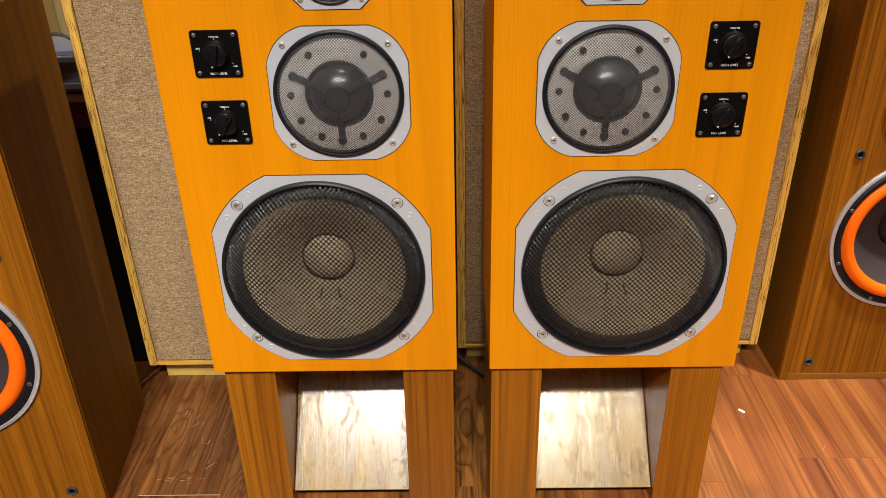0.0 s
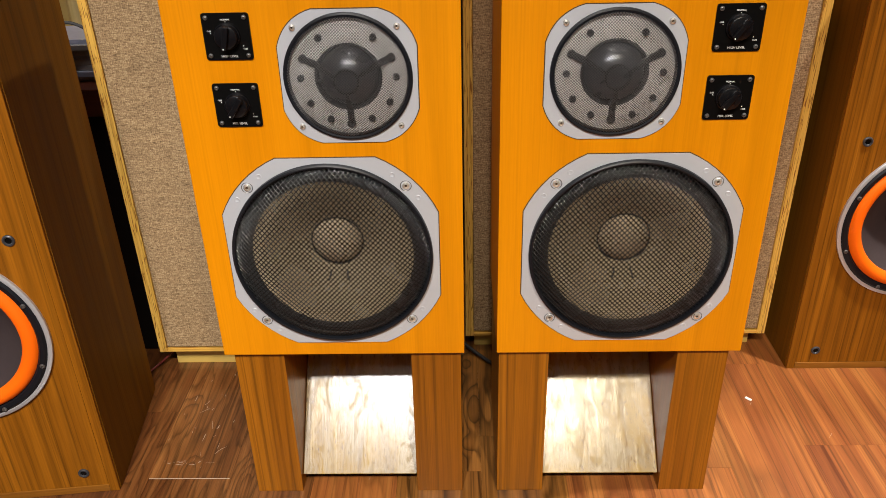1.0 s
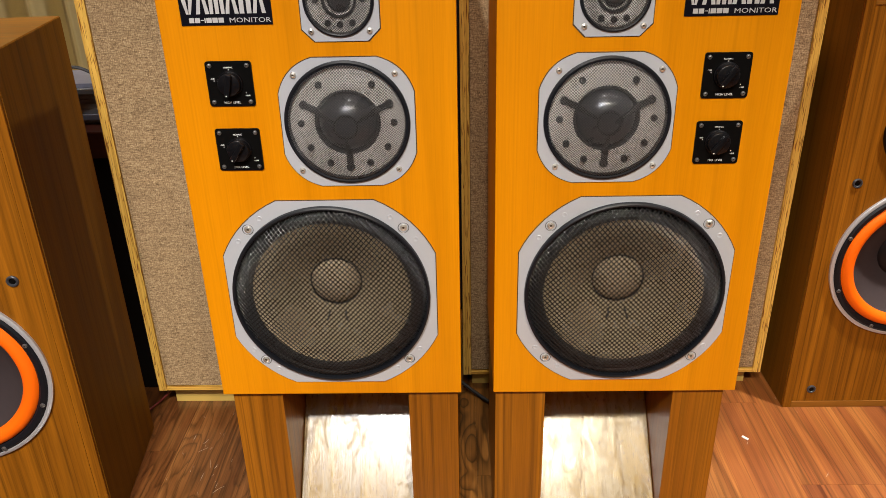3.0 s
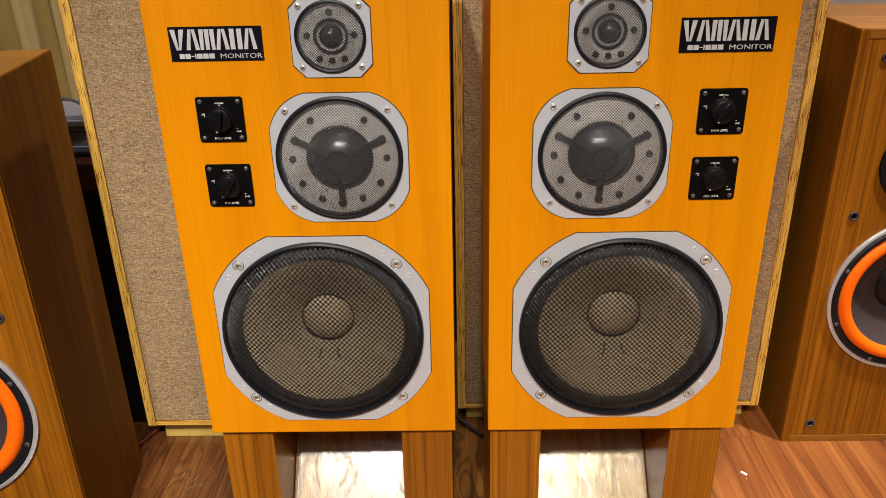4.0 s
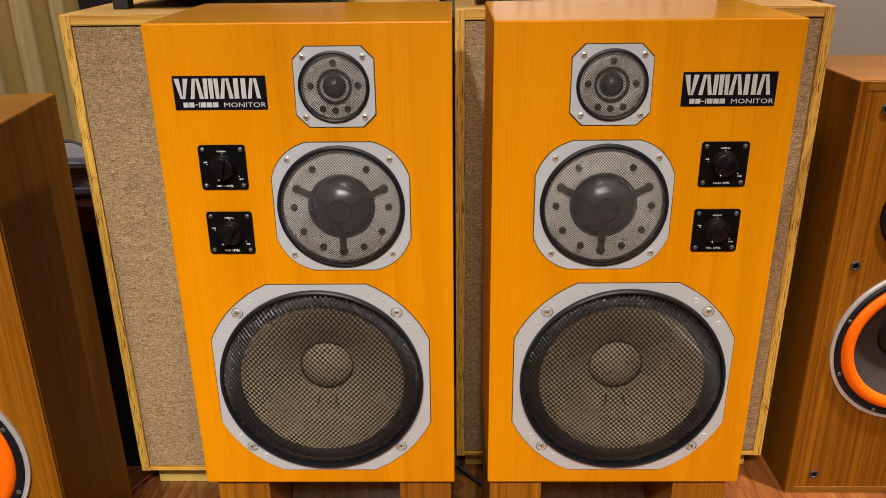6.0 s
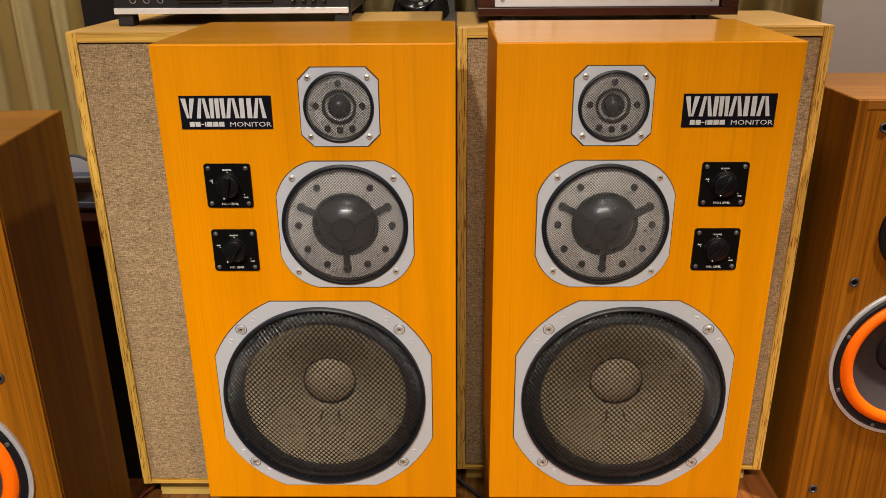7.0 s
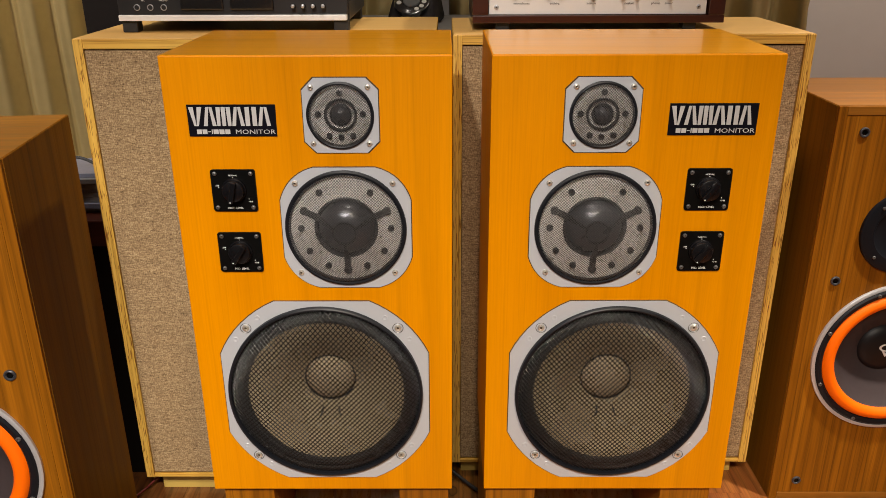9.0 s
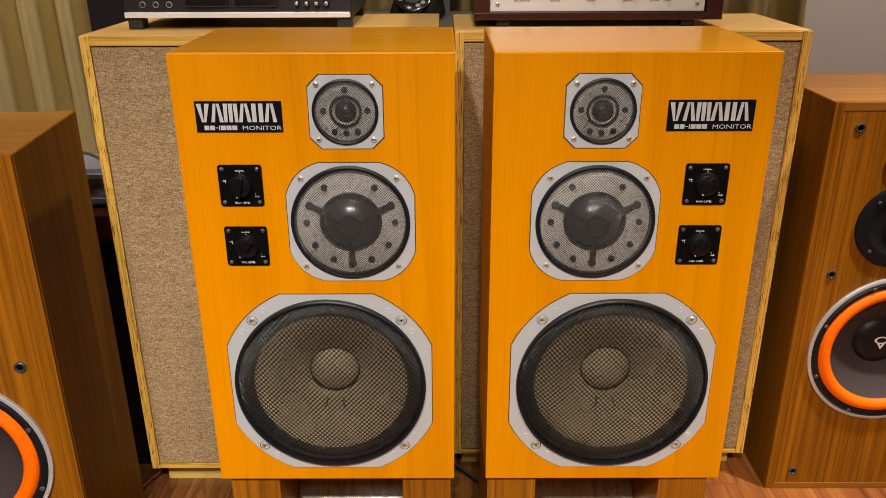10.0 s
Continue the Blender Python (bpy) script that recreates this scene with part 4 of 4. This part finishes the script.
# ---------------- silver amplifier in a rosewood case ----------------
def amplifier():
    x0, x1, y0, z = 0.042, 0.523, 0.490, 1.0077
    am = empty("amplifier", pose((x0 + x1) / 2, y0, z), "silver-fronted amplifier in a dark rosewood case", "amplifier")
    w = x1 - x0
    part("case_bottom", box(-w / 2, w / 2, 0, 0.235, 0.013, 0.0275, 0.0015), ROSEWOOD, am, "dark rosewood case")
    for a in (-w / 2, w / 2 - 0.030):
        part("case_side", box(a, a + 0.030, 0.001, 0.235, 0.0277, 0.160, 0.0015), ROSEWOOD, am)
    part("case_top", box(-w / 2, w / 2, 0, 0.235, 0.1602, 0.175, 0.0015), ROSEWOOD, am)
    part("chassis", box(-w / 2 + 0.031, w / 2 - 0.031, 0.022, 0.225, 0.029, 0.158), AMPBLACK, am)
    fp = part("front_panel", box(-w / 2 + 0.032, w / 2 - 0.034, 0.008, 0.021, 0.0285, 0.158, 0.001), AMPSILVER, am, "brushed silver front panel")
    for a in (-w / 2 + 0.045, w / 2 - 0.075):
        for yy in (0.012, 0.19):
            part("foot", box(a, a + 0.026, yy, yy + 0.026, 0.0, 0.0132, 0.002), RUBBER, am, "black foot")
    y = 0.008
    for x in (-w / 2 + 0.046, w / 2 - 0.049):
        screw("panel_screw", x, 0.042, y, 0.0045, CHROME, fp)
    for x in (-0.160, -0.135, -0.096, -0.072, 0.110):
        part("jack", lathe([(0.0058, 0), (0.0056, -0.0022), (0.0040, -0.0024), (0.0036, 0.0), (0, 0.0)], x, 0.061, y, 24), RUBBER, fp, "black jack socket", smooth=True)
    for x in (-0.012, 0.045, 0.071, 0.134):
        part("lever", lathe([(0.0052, 0), (0.0048, -0.003), (0.0030, -0.004), (0.0028, -0.0085), (0.0034, -0.010), (0, -0.0105)], x, 0.060, y, 20), CHROME, fp, "small bright lever", smooth=True)
    part("balance_slot", box(-0.048, 0.020, y - 0.0006, y + 0.001, 0.0605, 0.0625), RUBBER, fp)
    for text, x in (("microphones", -0.147), ("dubbing", -0.084), ("balance", -0.014), ("speakers", 0.058), ("phones", 0.109), ("power", 0.134)):
        words(text, x, 0.0470, y - 0.0004, 0.0042, BOTTOMINK, fp)
    return am


amplifier()


# ---------------- behind: cabinet, telephone, curtains, sleeves ----------------
rack = empty("low_cabinet", pose(-0.05, 0.96, 0), "dark grey low cabinet behind the speakers", "cabinet")
part("body", box(-0.50, 0.75, -0.17, 0.17, 0.03, 0.955, 0.002), AMPBLACK, rack)
part("top_board", box(-0.51, 0.76, -0.18, 0.18, 0.956, 0.975, 0.002), plain("grey_board", (0.10, 0.095, 0.09), 0.4), rack, "grey top board")
part("plinth", box(-0.48, 0.73, -0.15, 0.15, 0.0, 0.0295), AMPBLACK, rack)


def telephone(x, y, z):
    ph = empty("telephone", pose(x, y, z, 0, 0, -8), "black rotary telephone on the low cabinet", "telephone")
    bm = box(-0.058, 0.058, -0.085, 0.085, 0.0, 0.085, 0.012, 3)
    for v in bm.verts:
        if v.co.z > 0.03:
            k = (v.co.z - 0.03) / 0.055
            v.co.x *= 1 - 0.28 * k
            v.co.y = v.co.y * (1 - 0.25 * k) + 0.025 * k
    part("body", bm, DULLBLACK, ph, smooth=True)
    tilt = Matrix.Translation((0, -0.062, 0.052)) @ pose(0, 0, 0, -52, 0, 0)

    def leaned(b):
        bmesh.ops.transform(b, matrix=tilt, verts=b.verts[:])
        return b
    part("dial", leaned(lathe([(0.042, 0.006), (0.042, -0.004), (0.039, -0.006), (0, -0.006)], 0, 0, 0, 48)), AMPDARK, ph, "black dial", smooth=True)
    part("dial_card", leaned(lathe([(0.020, -0.0060), (0.019, -0.0082), (0, -0.0086)], 0, 0, 0, 32)), plain("dial_grey", (0.06, 0.06, 0.06), 0.3), ph, smooth=True)
    for k in range(10):
        a = radians(-60 + 28 * k)
        part("finger_hole", leaned(lathe([(0.0060, -0.0060), (0.0054, -0.0072), (0, -0.0070)], 0.0300 * math.cos(a), 0.0300 * math.sin(a), 0, 18)), plain("hole_grey", (0.30, 0.29, 0.27), 0.35) if k == 0 else bpy.data.materials["hole_grey"], ph)
    part("handset", tube([(-0.115, 0.03, 0.085), (-0.095, 0.03, 0.112), (-0.04, 0.03, 0.122), (0.04, 0.03, 0.122), (0.095, 0.03, 0.112), (0.115, 0.03, 0.085)], 0.017, 12), AMPBLACK, ph, "black handset", smooth=True)
    return ph


telephone(-0.080, 0.93, 0.976)

case = empty("black_box", pose(-0.81, 0.93, 0), "black upright cabinet in front of the curtain", "cabinet")
part("body", box(-0.075, 0.20, -0.02, 0.16, 0.0, 1.25, 0.003), DULLBLACK, case)


def curtain(name, x0, x1, y, z1, wave, amp, seed, frill=0.0):
    """Satin in deep folds; frill waves its last edge."""
    rnd = random.Random(seed)
    bm = bmesh.new()
    nx, nz = int((x1 - x0) / 0.005), 40
    ph = rnd.uniform(0, 6)
    rows = []
    for j in range(nz + 1):
        z = 0.02 + (z1 - 0.02) * j / nz
        row = []
        for i in range(nx + 1):
            x = x0 + (x1 - x0) * i / nx
            u = 2 * math.pi * x / wave + ph + 0.8 * math.sin(x * 9 + seed) + 0.22 * math.sin(z * 1.7 + x * 9)
            fold = -math.sin(u) + 0.28 * math.cos(2 * u) + 0.07 * math.sin(3 * u + z * 2)
            yy = y - amp * fold * (0.85 + 0.2 * math.sin(x * 13 + z)) + 0.002 * math.sin(z * 11 + x * 40)
            edge = max(0.0, 1 - (x1 - x) / 0.03)
            row.append(bm.verts.new((x + 0.004 * math.sin(z * 3 + i * 0.06) + frill * edge * math.sin(z * 150), yy, z)))
        rows.append(row)
    for a, b in zip(rows, rows[1:]):
        for i in range(nx):
            bm.faces.new((a[i], a[i + 1], b[i + 1], b[i]))
    ob = part(name, bm, GOLD, smooth=True)
    mod = ob.modifiers.new("thickness", "SOLIDIFY")
    mod.thickness = 0.002
    return tagged(ob, "satin gold curtain hanging in deep folds", "curtain", "gold curtains")


curtain("curtain", -2.2, -0.05, 1.18, 2.6, 0.112, 0.036, 3)
curtain("curtain", 0.00, 0.97, 1.18, 2.6, 0.112, 0.034, 8, 0.006)

# black low unit with sleeves and a headset between the walnut and the cloth speaker
unit = empty("side_unit", pose(-0.83, 0.62, 0), "black low unit with a brown top", "cabinet")
part("body", box(-0.16, 0.125, -0.16, 0.22, 0.0, 0.575, 0.002), DULLBLACK, unit)
part("top_board", box(-0.165, 0.130, -0.165, 0.225, 0.576, 0.632, 0.002), ROSEWOOD, unit, "dark brown top board")
rnd = random.Random(5)
zz = 0.6325
for k in range(8):
    h = rnd.uniform(0.008, 0.012)
    ob = part("disc_case", box(-0.07, 0.07, -0.062, 0.062, 0, h, 0.0008), (CLEARPLASTIC, BLUEGREY, CLEARPLASTIC)[k % 3])
    ob.matrix_world = pose(-0.795 + rnd.uniform(-0.006, 0.006), 0.57 + rnd.uniform(-0.006, 0.006), zz, 0, 0, rnd.uniform(-6, 6))
    tagged(ob, "clear plastic disc case in a small stack", "disc case", "stack of disc cases")
    zz += h + 0.0003
cord = [(-0.845 + 0.10 * k / 12, 0.55, zz + 0.004 + 0.022 * math.sin(math.pi * k / 12)) for k in range(13)]
tagged(part("cable_loop", tube(cord, 0.0035), RUBBER, smooth=True), "black cable loop lying on the disc cases", "cable")

# cables on the floor
cab = [(-0.035 + 0.0115 * k, 0.477 - 0.0109 * k, 0.006 + 0.030 * (1 - k / 10) ** 2) for k in range(11)]
tagged(part("black_cable", tube(cab, 0.0042), RUBBER, smooth=True), "black cable lying on the floor behind the stands", "cable")
cab = [(-0.730 + 0.07 * k / 8, 0.340 + 0.085 * k / 8, 0.004 + 0.03 * (k / 8) ** 2) for k in range(9)]
tagged(part("red_cable", tube(cab, 0.0022), REDWIRE, smooth=True), "thin red cable on the floor beside the plinth", "cable")

# crumbs and scuffs on the floor
crumb = box(-0.0072, 0.0072, -0.0028, 0.0028, 0, 0.0024, 0.0012)
ob = part("paper_scrap", crumb, CRUMB)
ob.matrix_world = pose(0.597, 0.262, 0.0003, 0, 0, -48)
tagged(ob, "small white paper scrap on the floor", "paper scrap")


def scuffs(name, cx, cy, sx, sy, count, seed, way=1.5):
    """Thin pale scratches and flecks, raised a hair above the planks."""
    rnd = random.Random(seed)
    bm = bmesh.new()
    for k in range(count):
        x, y = cx + rnd.uniform(-sx, sx), cy + rnd.uniform(-sy, sy)
        a, n = rnd.gauss(way, 0.35), rnd.choice((1, 1, 1, 2, 3))
        wd = rnd.uniform(0.0002, 0.0007)
        step = rnd.uniform(0.003, 0.009)
        last = None
        for i in range(n + 1):
            w2 = wd * (1 - 0.6 * abs(2 * i / n - 1))
            p = (bm.verts.new((x - w2 * math.sin(a), y + w2 * math.cos(a), 0.0006)), bm.verts.new((x + w2 * math.sin(a), y - w2 * math.cos(a), 0.0006)))
            if last:
                bm.faces.new((last[0], last[1], p[1], p[0]))
            last = p
            x, y = x + step * math.cos(a), y + step * math.sin(a)
            a += rnd.gauss(0, 0.25)
    bmesh.ops.recalc_face_normals(bm, faces=bm.faces[:])
    return tagged(part(name, bm, SCRATCH), "pale scratches and flecks on the floor planks", "floor scratches", kind="stuff")


scuffs("floor_scratches", -0.555, 0.22, 0.045, 0.15, 20, 2)
scuffs("floor_scratches", -0.540, 0.082, 0.040, 0.004, 12, 9, 0.1)
scuffs("floor_scratches", -0.50, 0.13, 0.020, 0.07, 7, 13, 1.3)
scuffs("floor_scratches", 0.62, 0.20, 0.14, 0.22, 6, 4)
scuffs("floor_scratches", -0.20, 0.00, 0.16, 0.06, 8, 6)
ob = part("joint_lip", box(-0.602, -0.448, -0.0006, 0.0006, 0.0, 0.0005), SCRATCH, floor, "pale thin line along a plank joint")
ob.location = (0, 0.042, 0.0002)

# ---------------- floor planks ----------------
PW = 0.158
SEAM0 = -0.445
known = {-1: 0.042, 2: 0.058, 5: 0.064, 6: 0.384}
rnd = random.Random(11)
shared = {}
for col in range(-12, 18):
    xa, xb = SEAM0 + col * PW, SEAM0 + (col + 1) * PW
    if xa < -SIDE or xb > SIDE:
        continue
    joint = known.get(col, rnd.uniform(-0.4, 0.4))
    cuts = [FRONT] + [joint + 0.81 * k for k in range(-5, 4) if FRONT + 0.1 < joint + 0.81 * k < BACK - 0.1] + [BACK]
    for a, b in zip(cuts, cuts[1:]):
        kind = KNOTTY_LIT if col in (2, 3) else KNOTTY if col in (-3, -2, -1, 0) else FLOORWOOD
        key = (round(b - a, 3), kind.name)
        if key not in shared:
            bm = box(0.0002, PW - 0.0002, 0.0002, b - a - 0.0002, -0.008, 0.0)
            shared[key] = bpy.data.meshes.new("plank")
            bm.to_mesh(shared[key])
            bm.free()
            shared[key].materials.append(kind)
        pl = new("plank", shared[key])
        pl.parent = floor
        pl.location = (xa, a, 0)
